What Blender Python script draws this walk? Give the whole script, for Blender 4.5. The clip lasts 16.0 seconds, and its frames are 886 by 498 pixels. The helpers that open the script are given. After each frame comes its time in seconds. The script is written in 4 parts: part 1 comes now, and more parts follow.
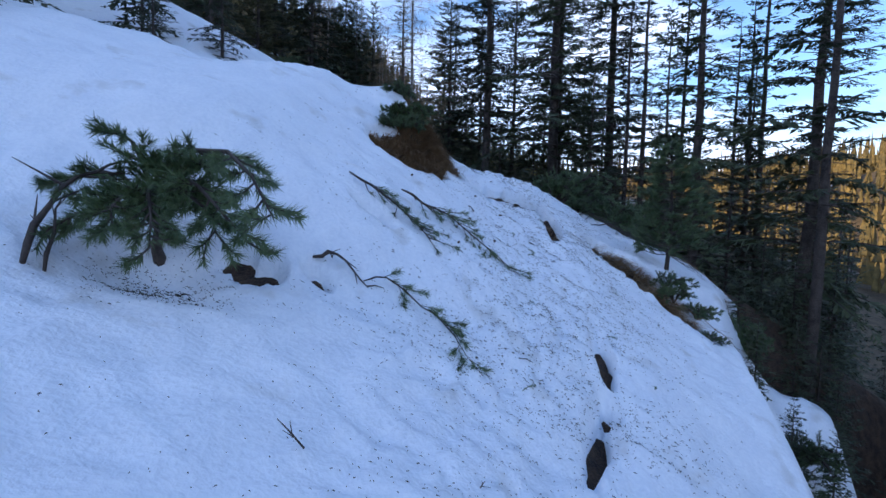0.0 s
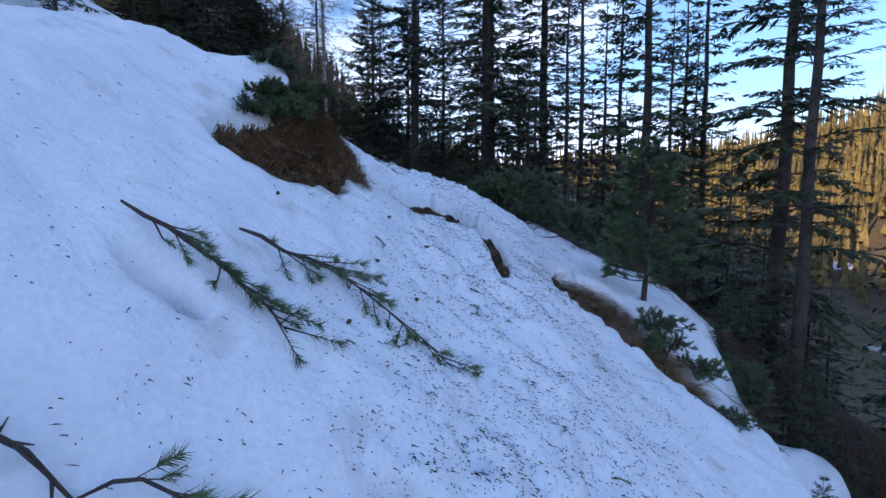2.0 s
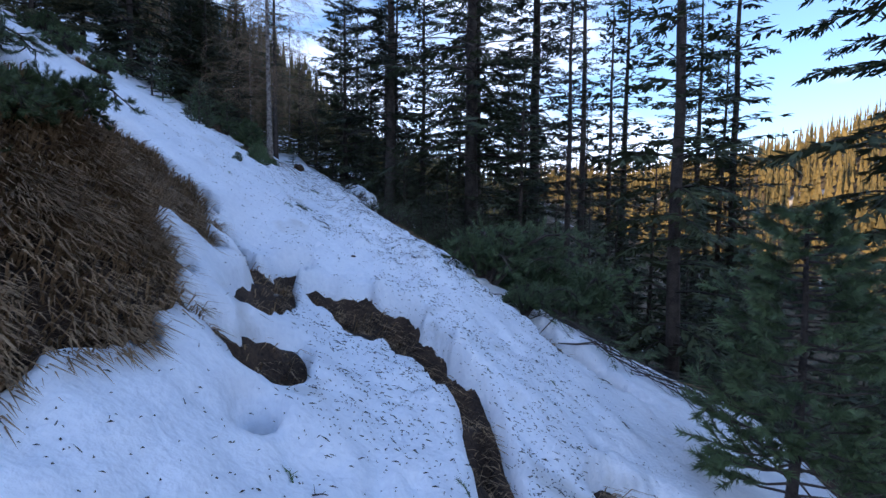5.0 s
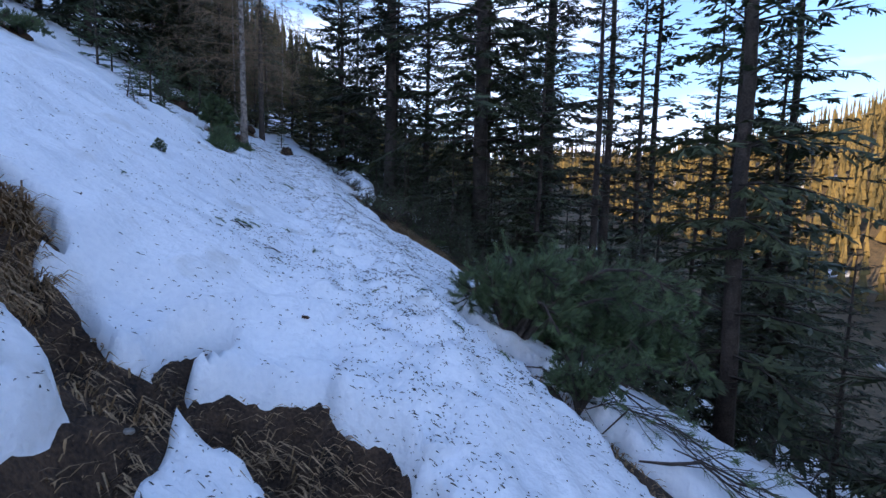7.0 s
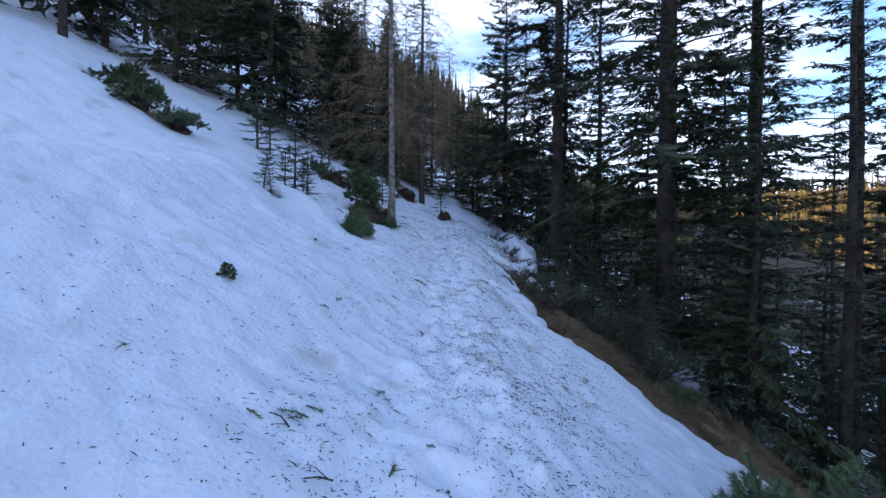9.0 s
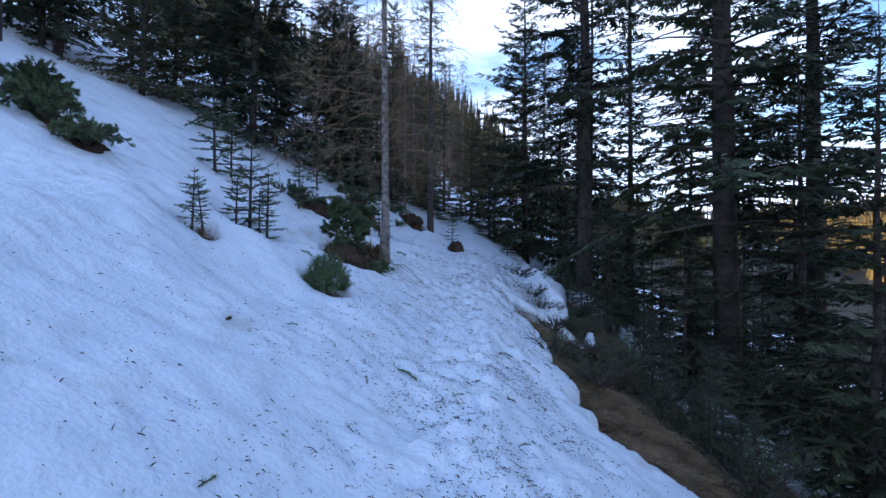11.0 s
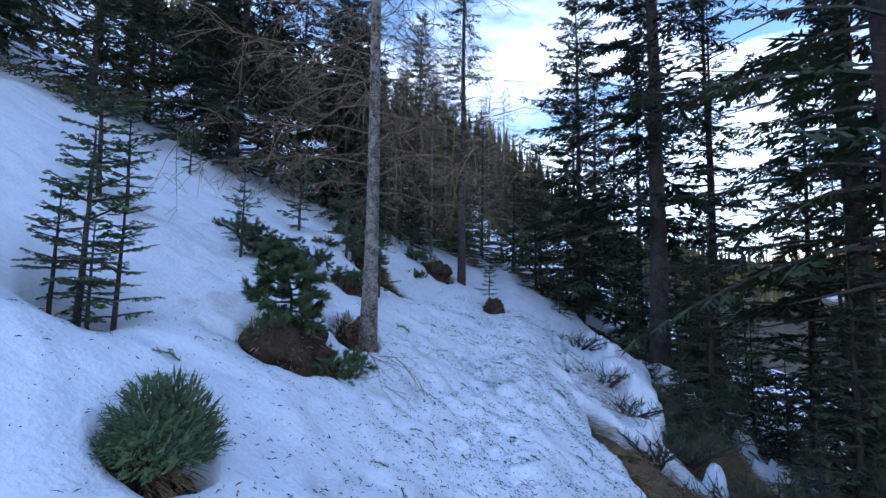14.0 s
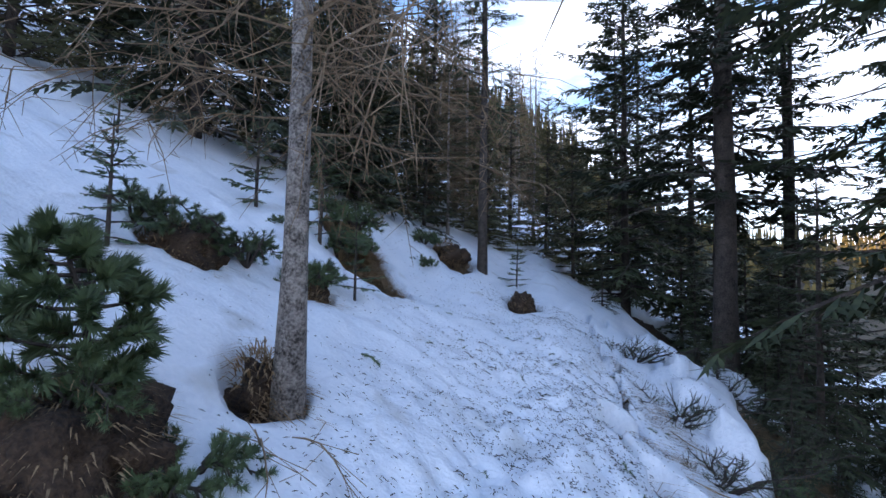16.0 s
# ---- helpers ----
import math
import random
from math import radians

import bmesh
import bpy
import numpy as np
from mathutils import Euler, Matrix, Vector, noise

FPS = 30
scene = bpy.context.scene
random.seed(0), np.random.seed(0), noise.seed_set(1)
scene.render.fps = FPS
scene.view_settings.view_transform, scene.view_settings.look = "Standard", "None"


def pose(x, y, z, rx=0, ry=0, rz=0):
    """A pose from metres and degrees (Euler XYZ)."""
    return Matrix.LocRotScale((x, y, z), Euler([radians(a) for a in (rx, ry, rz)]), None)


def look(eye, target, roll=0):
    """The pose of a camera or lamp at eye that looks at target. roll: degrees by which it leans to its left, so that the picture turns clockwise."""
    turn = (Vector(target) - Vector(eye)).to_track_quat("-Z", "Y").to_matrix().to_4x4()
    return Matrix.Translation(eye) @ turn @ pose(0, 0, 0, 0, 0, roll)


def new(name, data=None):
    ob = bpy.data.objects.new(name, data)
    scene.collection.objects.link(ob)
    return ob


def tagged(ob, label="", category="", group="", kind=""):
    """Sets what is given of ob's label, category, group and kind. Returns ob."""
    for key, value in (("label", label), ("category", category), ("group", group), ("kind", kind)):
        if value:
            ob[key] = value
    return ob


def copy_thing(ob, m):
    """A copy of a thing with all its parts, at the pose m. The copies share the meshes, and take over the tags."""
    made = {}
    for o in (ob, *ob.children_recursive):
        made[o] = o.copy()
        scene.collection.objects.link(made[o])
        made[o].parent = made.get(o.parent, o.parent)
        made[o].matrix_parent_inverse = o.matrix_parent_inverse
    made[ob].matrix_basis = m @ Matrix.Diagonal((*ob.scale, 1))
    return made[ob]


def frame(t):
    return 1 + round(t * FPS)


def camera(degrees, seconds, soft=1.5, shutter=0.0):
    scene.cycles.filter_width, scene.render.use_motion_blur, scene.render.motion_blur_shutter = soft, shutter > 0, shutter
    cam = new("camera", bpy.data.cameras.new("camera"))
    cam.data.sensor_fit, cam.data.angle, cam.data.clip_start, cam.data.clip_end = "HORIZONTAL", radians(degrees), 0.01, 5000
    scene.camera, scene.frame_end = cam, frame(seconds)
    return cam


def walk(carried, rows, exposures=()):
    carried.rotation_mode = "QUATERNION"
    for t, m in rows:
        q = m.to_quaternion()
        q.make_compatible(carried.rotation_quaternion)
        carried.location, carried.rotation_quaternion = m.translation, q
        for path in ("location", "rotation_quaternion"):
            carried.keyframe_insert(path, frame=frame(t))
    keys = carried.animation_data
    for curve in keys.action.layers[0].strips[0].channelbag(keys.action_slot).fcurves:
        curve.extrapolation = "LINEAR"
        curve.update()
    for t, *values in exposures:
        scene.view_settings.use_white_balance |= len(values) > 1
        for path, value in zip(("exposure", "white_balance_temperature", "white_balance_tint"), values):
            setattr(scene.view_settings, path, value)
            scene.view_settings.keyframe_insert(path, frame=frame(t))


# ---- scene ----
cam = camera(82.8, 16.0)
METRES, EYE, TILT, LEAN, TURN = 16.0, 1.5, -4.0, -1.5, 0.0
ROWS = [
    (0.0, 0.0, 0.0, 0.0, 0.0, 0.0, 0.0),
    (0.5, 0.0042, 0.036, 0.0049, -4.4, 0.03, 1.46),
    (1.0, 0.0067, 0.0641, 0.012, -5.3, -0.26, 1.57),
    (1.5, 0.0113, 0.0953, 0.021, -6.39, -0.86, 1.67),
    (2.0, 0.0188, 0.1266, 0.0293, -7.46, -1.17, 1.82),
    (2.5, 0.0247, 0.1586, 0.0379, -8.2, -1.65, 1.93),
    (3.0, 0.0356, 0.1871, 0.0444, -8.95, -2.03, 2.25),
    (3.5, 0.0417, 0.2187, 0.0505, -8.36, -0.58, 1.71),
    (4.0, 0.0498, 0.2468, 0.0618, -8.95, 0.22, 1.64),
    (6.5, 0.0716, 0.3988, 0.1022, -9.23, -0.88, 1.06),
    (7.0, 0.0776, 0.4202, 0.1083, -8.83, -1.95, 0.71),
    (7.5, 0.0882, 0.4432, 0.1172, -1.19, -0.33, 0.75),
    (8.0, 0.0906, 0.4685, 0.1292, 5.74, -0.53, -0.85),
    (8.5, 0.0908, 0.4924, 0.1381, 6.7, 0.97, -0.56),
    (9.0, 0.0932, 0.5225, 0.1533, 10.33, 3.22, 0.01),
    (11.5, 0.0748, 0.6767, 0.1907, 13.52, 6.99, 0.12),
    (12.0, 0.071, 0.7063, 0.1978, 17.67, 9.79, -0.86),
    (12.5, 0.0654, 0.7381, 0.2058, 17.8, 10.14, -0.99),
    (13.0, 0.0635, 0.7664, 0.2123, 17.18, 10.06, -0.47),
    (13.5, 0.0549, 0.7984, 0.2157, 17.37, 11.05, -1.31),
    (14.0, 0.0488, 0.8289, 0.221, 16.89, 10.38, -0.95),
    (14.5, 0.0466, 0.8582, 0.2302, 18.4, 9.91, -0.97),
    (15.0, 0.0378, 0.8895, 0.2356, 20.42, 10.54, -2.11),
    (15.5, 0.0343, 0.9197, 0.2385, 19.46, 9.24, -1.14),
    (16.0, 0.0287, 0.9476, 0.2442, 20.43, 8.02, -1.35),
]
walk(cam, [(t, pose(0, 0, EYE, TILT, LEAN, TURN) @ pose(METRES * x, METRES * y, METRES * z, 90 + pitch, roll, yaw)) for t, x, y, z, yaw, pitch, roll in ROWS],
     exposures=[(0.0, 0.68, 5200, 13), (5.0, 0.80, 5350, 15), (9.0, 1.00, 5450, 14), (13.0, 1.14, 5100, 12), (16.0, 1.50, 5850, 14)])

# ---- light ----
world = bpy.data.worlds.new("sky")
scene.world = world
world.use_nodes = True
SUN_EL, SUN_AZ = radians(20), radians(-118)      # the sun stands low behind the mountain side
wn, wl = world.node_tree.nodes, world.node_tree.links
wn.clear()
w_out, w_bg = wn.new("ShaderNodeOutputWorld"), wn.new("ShaderNodeBackground")
w_sky = wn.new("ShaderNodeTexSky")
w_sky.sky_type, w_sky.sun_disc = "NISHITA", False
w_sky.sun_elevation, w_sky.sun_rotation = SUN_EL, SUN_AZ
w_sky.air_density, w_sky.dust_density, w_sky.ozone_density = 1.0, 1.0, 1.5
w_tc, w_map, w_noise, w_ramp, w_mix = (wn.new("ShaderNodeTexCoord"), wn.new("ShaderNodeMapping"), wn.new("ShaderNodeTexNoise"),
                                       wn.new("ShaderNodeValToRGB"), wn.new("ShaderNodeMix"))
w_mix.data_type = "RGBA"
w_map.inputs["Scale"].default_value = (1.6, 1.6, 5.0)
w_noise.inputs["Scale"].default_value, w_noise.inputs["Detail"].default_value = 1.3, 6
w_ramp.color_ramp.elements[0].position, w_ramp.color_ramp.elements[1].position = 0.49, 0.71
w_mix.inputs["B"].default_value = (8.0, 8.2, 8.7, 1)
wl.new(w_tc.outputs["Generated"], w_map.inputs["Vector"])
wl.new(w_map.outputs["Vector"], w_noise.inputs["Vector"])
w_sep, w_haze = wn.new("ShaderNodeSeparateXYZ"), wn.new("ShaderNodeMath")
w_haze.operation, w_haze.inputs[1].default_value = "MULTIPLY_ADD", -0.24
w_add = wn.new("ShaderNodeMath")
w_add.inputs[1].default_value = 0.135
wl.new(w_tc.outputs["Generated"], w_sep.inputs["Vector"])
wl.new(w_sep.outputs["Z"], w_haze.inputs[0])
wl.new(w_noise.outputs["Fac"], w_haze.inputs[2])
wl.new(w_haze.outputs[0], w_add.inputs[0])
wl.new(w_add.outputs[0], w_ramp.inputs["Fac"])
wl.new(w_ramp.outputs["Color"], w_mix.inputs["Factor"])
wl.new(w_sky.outputs["Color"], w_mix.inputs["A"])
wl.new(w_mix.outputs["Result"], w_bg.inputs["Color"])
wl.new(w_bg.outputs["Background"], w_out.inputs["Surface"])
w_bg.inputs["Strength"].default_value = 0.15
sun = new("sun", bpy.data.lights.new("sun", "SUN"))
sun.data.energy, sun.data.angle, sun.data.color = 5.0, radians(0.5), (1.0, 0.66, 0.32)
sun_way = Vector((math.sin(SUN_AZ) * math.cos(SUN_EL), math.cos(SUN_AZ) * math.cos(SUN_EL), math.sin(SUN_EL)))
sun.matrix_world = look(sun_way * 50, (0, 0, 0))


# ---- materials ----
def material(name, dark, light, scale, rough=0.8, fine=8.0, bump=0.3, depth=0.02, spread=(0.35, 0.65), per_object=0.0, stain=None, sheen=0.0):
    """A surface that varies between two colours at a large and a fine scale, with relief."""
    m = bpy.data.materials.new(name)
    m.use_nodes = True
    n, l = m.node_tree.nodes, m.node_tree.links
    b = n["Principled BSDF"]
    b.inputs["Roughness"].default_value = rough
    tc = n.new("ShaderNodeTexCoord")
    big, small = n.new("ShaderNodeTexNoise"), n.new("ShaderNodeTexNoise")
    big.inputs["Scale"].default_value, big.inputs["Detail"].default_value = scale, 6
    small.inputs["Scale"].default_value, small.inputs["Detail"].default_value = scale * fine, 4
    for t in (big, small):
        l.new(tc.outputs["Object"], t.inputs["Vector"])
    add = n.new("ShaderNodeMath")
    add.operation = "MULTIPLY_ADD"
    add.inputs[1].default_value = 0.5
    half = n.new("ShaderNodeMath")
    half.operation, half.inputs[1].default_value = "MULTIPLY", 0.5
    l.new(small.outputs["Fac"], half.inputs[0])
    l.new(big.outputs["Fac"], add.inputs[0])
    l.new(half.outputs[0], add.inputs[2])
    ramp = n.new("ShaderNodeValToRGB")
    e = ramp.color_ramp.elements
    e[0].position, e[1].position = spread
    e[0].color, e[1].color = (*dark, 1), (*light, 1)
    l.new(add.outputs[0], ramp.inputs["Fac"])
    colour = ramp.outputs["Color"]
    if per_object:
        info, hsv, rng = n.new("ShaderNodeObjectInfo"), n.new("ShaderNodeHueSaturation"), n.new("ShaderNodeMapRange")
        rng.inputs["To Min"].default_value, rng.inputs["To Max"].default_value = 1 - per_object, 1 + per_object
        l.new(info.outputs["Random"], rng.inputs["Value"])
        l.new(rng.outputs["Result"], hsv.inputs["Value"])
        l.new(colour, hsv.inputs["Color"])
        colour = hsv.outputs["Color"]
    if stain:
        spots, sr, mix = n.new("ShaderNodeTexNoise"), n.new("ShaderNodeValToRGB"), n.new("ShaderNodeMix")
        mix.data_type = "RGBA"
        spots.inputs["Scale"].default_value, spots.inputs["Detail"].default_value = stain[1], 8
        sr.color_ramp.elements[0].position, sr.color_ramp.elements[1].position = stain[2], stain[2] + 0.12
        l.new(tc.outputs["Object"], spots.inputs["Vector"])
        l.new(spots.outputs["Fac"], sr.inputs["Fac"])
        l.new(sr.outputs["Color"], mix.inputs["Factor"])
        l.new(colour, mix.inputs["A"])
        mix.inputs["B"].default_value = (*stain[0], 1)
        colour = mix.outputs["Result"]
    l.new(colour, b.inputs["Base Color"])
    if bump:
        bn = n.new("ShaderNodeBump")
        bn.inputs["Strength"].default_value, bn.inputs["Distance"].default_value = bump, depth
        l.new(add.outputs[0], bn.inputs["Height"])
        l.new(bn.outputs["Normal"], b.inputs["Normal"])
    return m


SNOW = material("snow", (0.72, 0.76, 0.83), (0.84, 0.87, 0.92), 3.0, 0.7, 11, 0.6, 0.04, (0.3, 0.6), stain=((0.62, 0.63, 0.64), 2.3, 0.6))
SOIL = material("soil", (0.008, 0.005, 0.004), (0.095, 0.058, 0.033), 7, 0.95, 9, 0.9, 0.04)
FAR_GROUND = material("forest_floor", (0.03, 0.025, 0.015), (0.12, 0.09, 0.05), 0.9, 0.95, 12, 0.6, 0.06, stain=((0.7, 0.72, 0.76), 0.07, 0.62))
DRY_GRASS = material("dry_grass", (0.08, 0.05, 0.025), (0.46, 0.31, 0.165), 11, 0.85, 5, 0)
BARK = material("spruce_bark", (0.022, 0.017, 0.014), (0.095, 0.075, 0.062), 6, 0.9, 6, 0.9, 0.03, per_object=0.2)
LARCH_BARK = material("larch_bark", (0.045, 0.036, 0.030), (0.46, 0.40, 0.35), 15, 0.9, 5, 1.0, 0.05, (0.38, 0.62))
TWIG = material("dead_twig", (0.12, 0.08, 0.045), (0.30, 0.21, 0.125), 9, 0.9, 5, 0)
WET_WOOD = material("wet_wood", (0.02, 0.015, 0.012), (0.07, 0.05, 0.04), 12, 0.7, 5, 0.6, 0.01)
NEEDLE = material("spruce_needles", (0.017, 0.026, 0.012), (0.072, 0.085, 0.035), 1.2, 0.7, 9, 0, per_object=0.45)
PINE = material("pine_needles", (0.034, 0.058, 0.022), (0.135, 0.185, 0.075), 4, 0.6, 6, 0, per_object=0.15)
LITTER = material("litter", (0.012, 0.012, 0.008), (0.055, 0.048, 0.030), 20, 0.9, 4, 0)
STONE = material("stone", (0.12, 0.11, 0.10), (0.34, 0.31, 0.28), 8, 0.9, 6, 0.6, 0.01)
CONE = material("cone_scales", (0.03, 0.018, 0.01), (0.12, 0.07, 0.04), 30, 0.85, 4, 0.6, 0.006)
# olive foliage, its colour lightened so that the trees upslope look lit
OLIVE_LIT = material("olive_lit_needles", (0.045, 0.048, 0.018), (0.155, 0.145, 0.058), 1.0, 0.7, 9, 0, per_object=0.35)
# the low sun's gold is partly put into this needle colour
FAR_WOOD = material("far_sun_gold_needles", (0.045, 0.042, 0.014), (0.19, 0.14, 0.04), 0.08, 0.8, 10, 0, spread=(0.38, 0.62))


# ---- mesh tools ----
class Geo:
    def __init__(self):
        self.v, self.f = [], []

    def add(self, verts, faces):
        k = len(self.v)
        self.v.extend(verts)
        self.f.extend([tuple(i + k for i in f) for f in faces])

    def tube(self, pts, radii, sides=6, tip=True):
        """A round, tapering limb along a line of points."""
        pts = [Vector(p) for p in pts]
        rings, up = [], Vector((0.31, 0.17, 0.93))
        for i, p in enumerate(pts):
            d = (pts[min(i + 1, len(pts) - 1)] - pts[max(i - 1, 0)]).normalized()
            a = d.cross(up)
            a = a.normalized() if a.length > 1e-3 else d.orthogonal().normalized()
            b = d.cross(a)
            rings += [tuple(p + radii[i] * (math.cos(2 * math.pi * s / sides) * a + math.sin(2 * math.pi * s / sides) * b)) for s in range(sides)]
        faces = []
        for i in range(len(pts) - 1):
            for s in range(sides):
                t = (s + 1) % sides
                faces.append((i * sides + s, i * sides + t, (i + 1) * sides + t, (i + 1) * sides + s))
        if tip:
            faces += [tuple(range((len(pts) - 1) * sides, len(pts) * sides)), tuple(range(sides - 1, -1, -1))]
        self.add(rings, faces)

    def blade(self, p, d, side, length, width):
        """A narrow leaf-shaped face with a fold."""
        a, b = p + d * length * 0.45 + side * width, p + d * length * 0.45 - side * width
        self.add([tuple(p), tuple(a), tuple(p + d * length), tuple(b)], [(0, 1, 2), (0, 2, 3)])

    def needle(self, p, d, length, width):
        s = d.orthogonal().normalized() * width
        self.add([tuple(p - s), tuple(p + s), tuple(p + d * length)], [(0, 1, 2)])

    def mesh(self, name, mat, smooth=False):
        me = bpy.data.meshes.new(name)
        me.from_pydata(self.v, [], self.f)
        me.materials.append(mat)
        if smooth:
            me.polygons.foreach_set("use_smooth", [True] * len(me.polygons))
        me.update()
        return me


def part(name, geo, mat, parent=None, label="", smooth=False):
    ob = new(name, geo.mesh(name, mat, smooth))
    if parent:
        ob.parent = parent
    return tagged(ob, label) if label else ob


def thing(name, label, category, group="", at=None):
    ob = new(name)
    ob.empty_display_size = 0.2
    if at:
        ob.location = at
    return tagged(ob, label, category, group)


def rough_noise(x, y, scale, seed=0):
    """Smooth value noise in -1 .. 1 on arrays."""
    x, y = np.asarray(x, float) / scale + 37.2 * seed, np.asarray(y, float) / scale - 11.7 * seed
    i, j = np.floor(x), np.floor(y)
    u, v = x - i, y - j
    u, v = u * u * (3 - 2 * u), v * v * (3 - 2 * v)

    def h(a, b):
        s = np.sin(a * 127.1 + b * 311.7 + seed * 74.7) * 43758.5453
        return 2 * (s - np.floor(s)) - 1

    return (h(i, j) * (1 - u) + h(i + 1, j) * u) * (1 - v) + (h(i, j + 1) * (1 - u) + h(i + 1, j + 1) * u) * v


def smooth(a, b, x):
    t = np.clip((np.asarray(x, float) - a) / (b - a), 0, 1)
    return t * t * (3 - 2 * t)


# ---- the lie of the land: a path that climbs along a steep mountain side ----
# Stations along the path: y, its x, its height, slope above it, slope below it, width of the flat tread.
STATIONS = np.array([
    (-30.0, -0.6, -6.0, 0.60, 0.55, 0.2), (0.0, 0.0, -0.06, 0.34, 0.50, 0.1), (2.0, 0.28, 0.13, 0.34, 0.52, 0.0), (3.0, 0.52, 0.27, 0.40, 0.55, 0.0), (4.0, 0.78, 0.68, 0.60, 0.50, 0.1),
    (5.6, 1.05, 1.06, 0.66, 0.42, 0.1), (7.2, 1.35, 1.42, 0.72, 0.38, 0.3), (9.2, 1.36, 1.93, 0.68, 0.45, 0.9), (11.0, 1.14, 2.33, 0.62, 0.55, 0.6),
    (13.0, 0.82, 2.62, 0.58, 0.60, 0.4), (15.4, 0.40, 2.93, 0.56, 0.60, 0.4), (18.0, -0.05, 3.32, 0.55, 0.60, 0.4), (22.0, -0.70, 3.95, 0.55, 0.60, 0.4),
    (28.0, -1.80, 4.85, 0.54, 0.60, 0.3), (40.0, -5.00, 7.60, 0.54, 0.60, 0.2), (90.0, -22.0, 21.0, 0.54, 0.60, 0.2)])


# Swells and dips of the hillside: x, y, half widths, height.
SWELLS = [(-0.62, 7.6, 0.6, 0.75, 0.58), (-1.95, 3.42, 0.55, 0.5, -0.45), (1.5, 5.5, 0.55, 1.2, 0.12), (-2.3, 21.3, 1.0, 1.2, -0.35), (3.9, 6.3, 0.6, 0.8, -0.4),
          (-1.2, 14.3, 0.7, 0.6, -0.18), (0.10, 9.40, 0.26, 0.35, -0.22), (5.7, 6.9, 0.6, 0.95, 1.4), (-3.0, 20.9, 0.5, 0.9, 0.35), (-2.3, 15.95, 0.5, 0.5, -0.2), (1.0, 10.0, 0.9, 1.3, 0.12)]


def along(y, n):
    return np.interp(y, STATIONS[:, 0], STATIONS[:, n])


def soft_along(y, n):
    y = np.asarray(y, float)
    return (along(y - 0.7, n) + 2 * along(y, n) + along(y + 0.7, n)) / 4


def land(x, y):
    """Height of the ground under the snow's surface level."""
    x, y = np.asarray(x, float), np.asarray(y, float)
    u = x - soft_along(y, 1)
    tread = soft_along(y, 5)
    up = np.maximum(-u - tread * 0.8, 0)
    # a rounded rib above the first stretch, open slope further on
    knee = 2.7 + 6.4 * smooth(8.5, 14, y)
    upper = 0.24 + (0.50 - 0.24) * smooth(9, 14, y)
    over = np.maximum(up - knee, 0)
    # past 9 m the unseen slope is steepened, added to block the sun
    up_z = soft_along(y, 3) * np.minimum(up, knee) + upper * np.minimum(over, 9) + 0.58 * np.clip(over - 9, 0, 240)
    up_z = up_z + 0.12 * np.minimum(np.maximum(-u, 0), tread * 0.8)
    down = np.maximum(u - tread * 0.5, 0)
    # below the first stretch the slope breaks off at a brow
    brow = np.interp(y, (0, 5, 7, 8, 10), (2.1, 2.15, 2.5, 2.7, 6.0))
    down_z = soft_along(y, 4) * np.minimum(down, 45) + 1.5 * np.clip(down - brow, 0, 2.2) * (1 - smooth(8, 10.5, y)) + 0.15 * np.clip(down - 45, 0, 50)
    opposite = 0.42 * np.clip(down - 130, 0, 230) * (1 + 0.3 * rough_noise(x, y, 90, 4)) * 0.95 * (1 - 0.9 * smooth(130, 310, y))
    z = soft_along(y, 2) + up_z - down_z + opposite
    z = z + 0.16 * np.clip(y - 90, 0, 300)
    z = z + 6 * np.exp(-((x + 16) / 16) ** 2 - ((y - 88) / 24) ** 2)
    # behind the rib the slope falls back into a shallow gully
    z = z - 1.35 * smooth(1.9, 3.6, -x) * np.exp(-((y - 10.6) / 2.3) ** 2)
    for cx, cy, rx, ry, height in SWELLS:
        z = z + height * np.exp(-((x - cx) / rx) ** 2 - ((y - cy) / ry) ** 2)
    far = smooth(4, 14, np.abs(u))
    return z + far * 0.35 * rough_noise(x, y, 4.5, 1) + 0.05 * rough_noise(x, y, 1.3, 2) + smooth(30, 90, np.abs(u)) * 5 * rough_noise(x, y, 45, 3)


def land1(x, y):
    return float(land(np.array([x]), np.array([y]))[0])


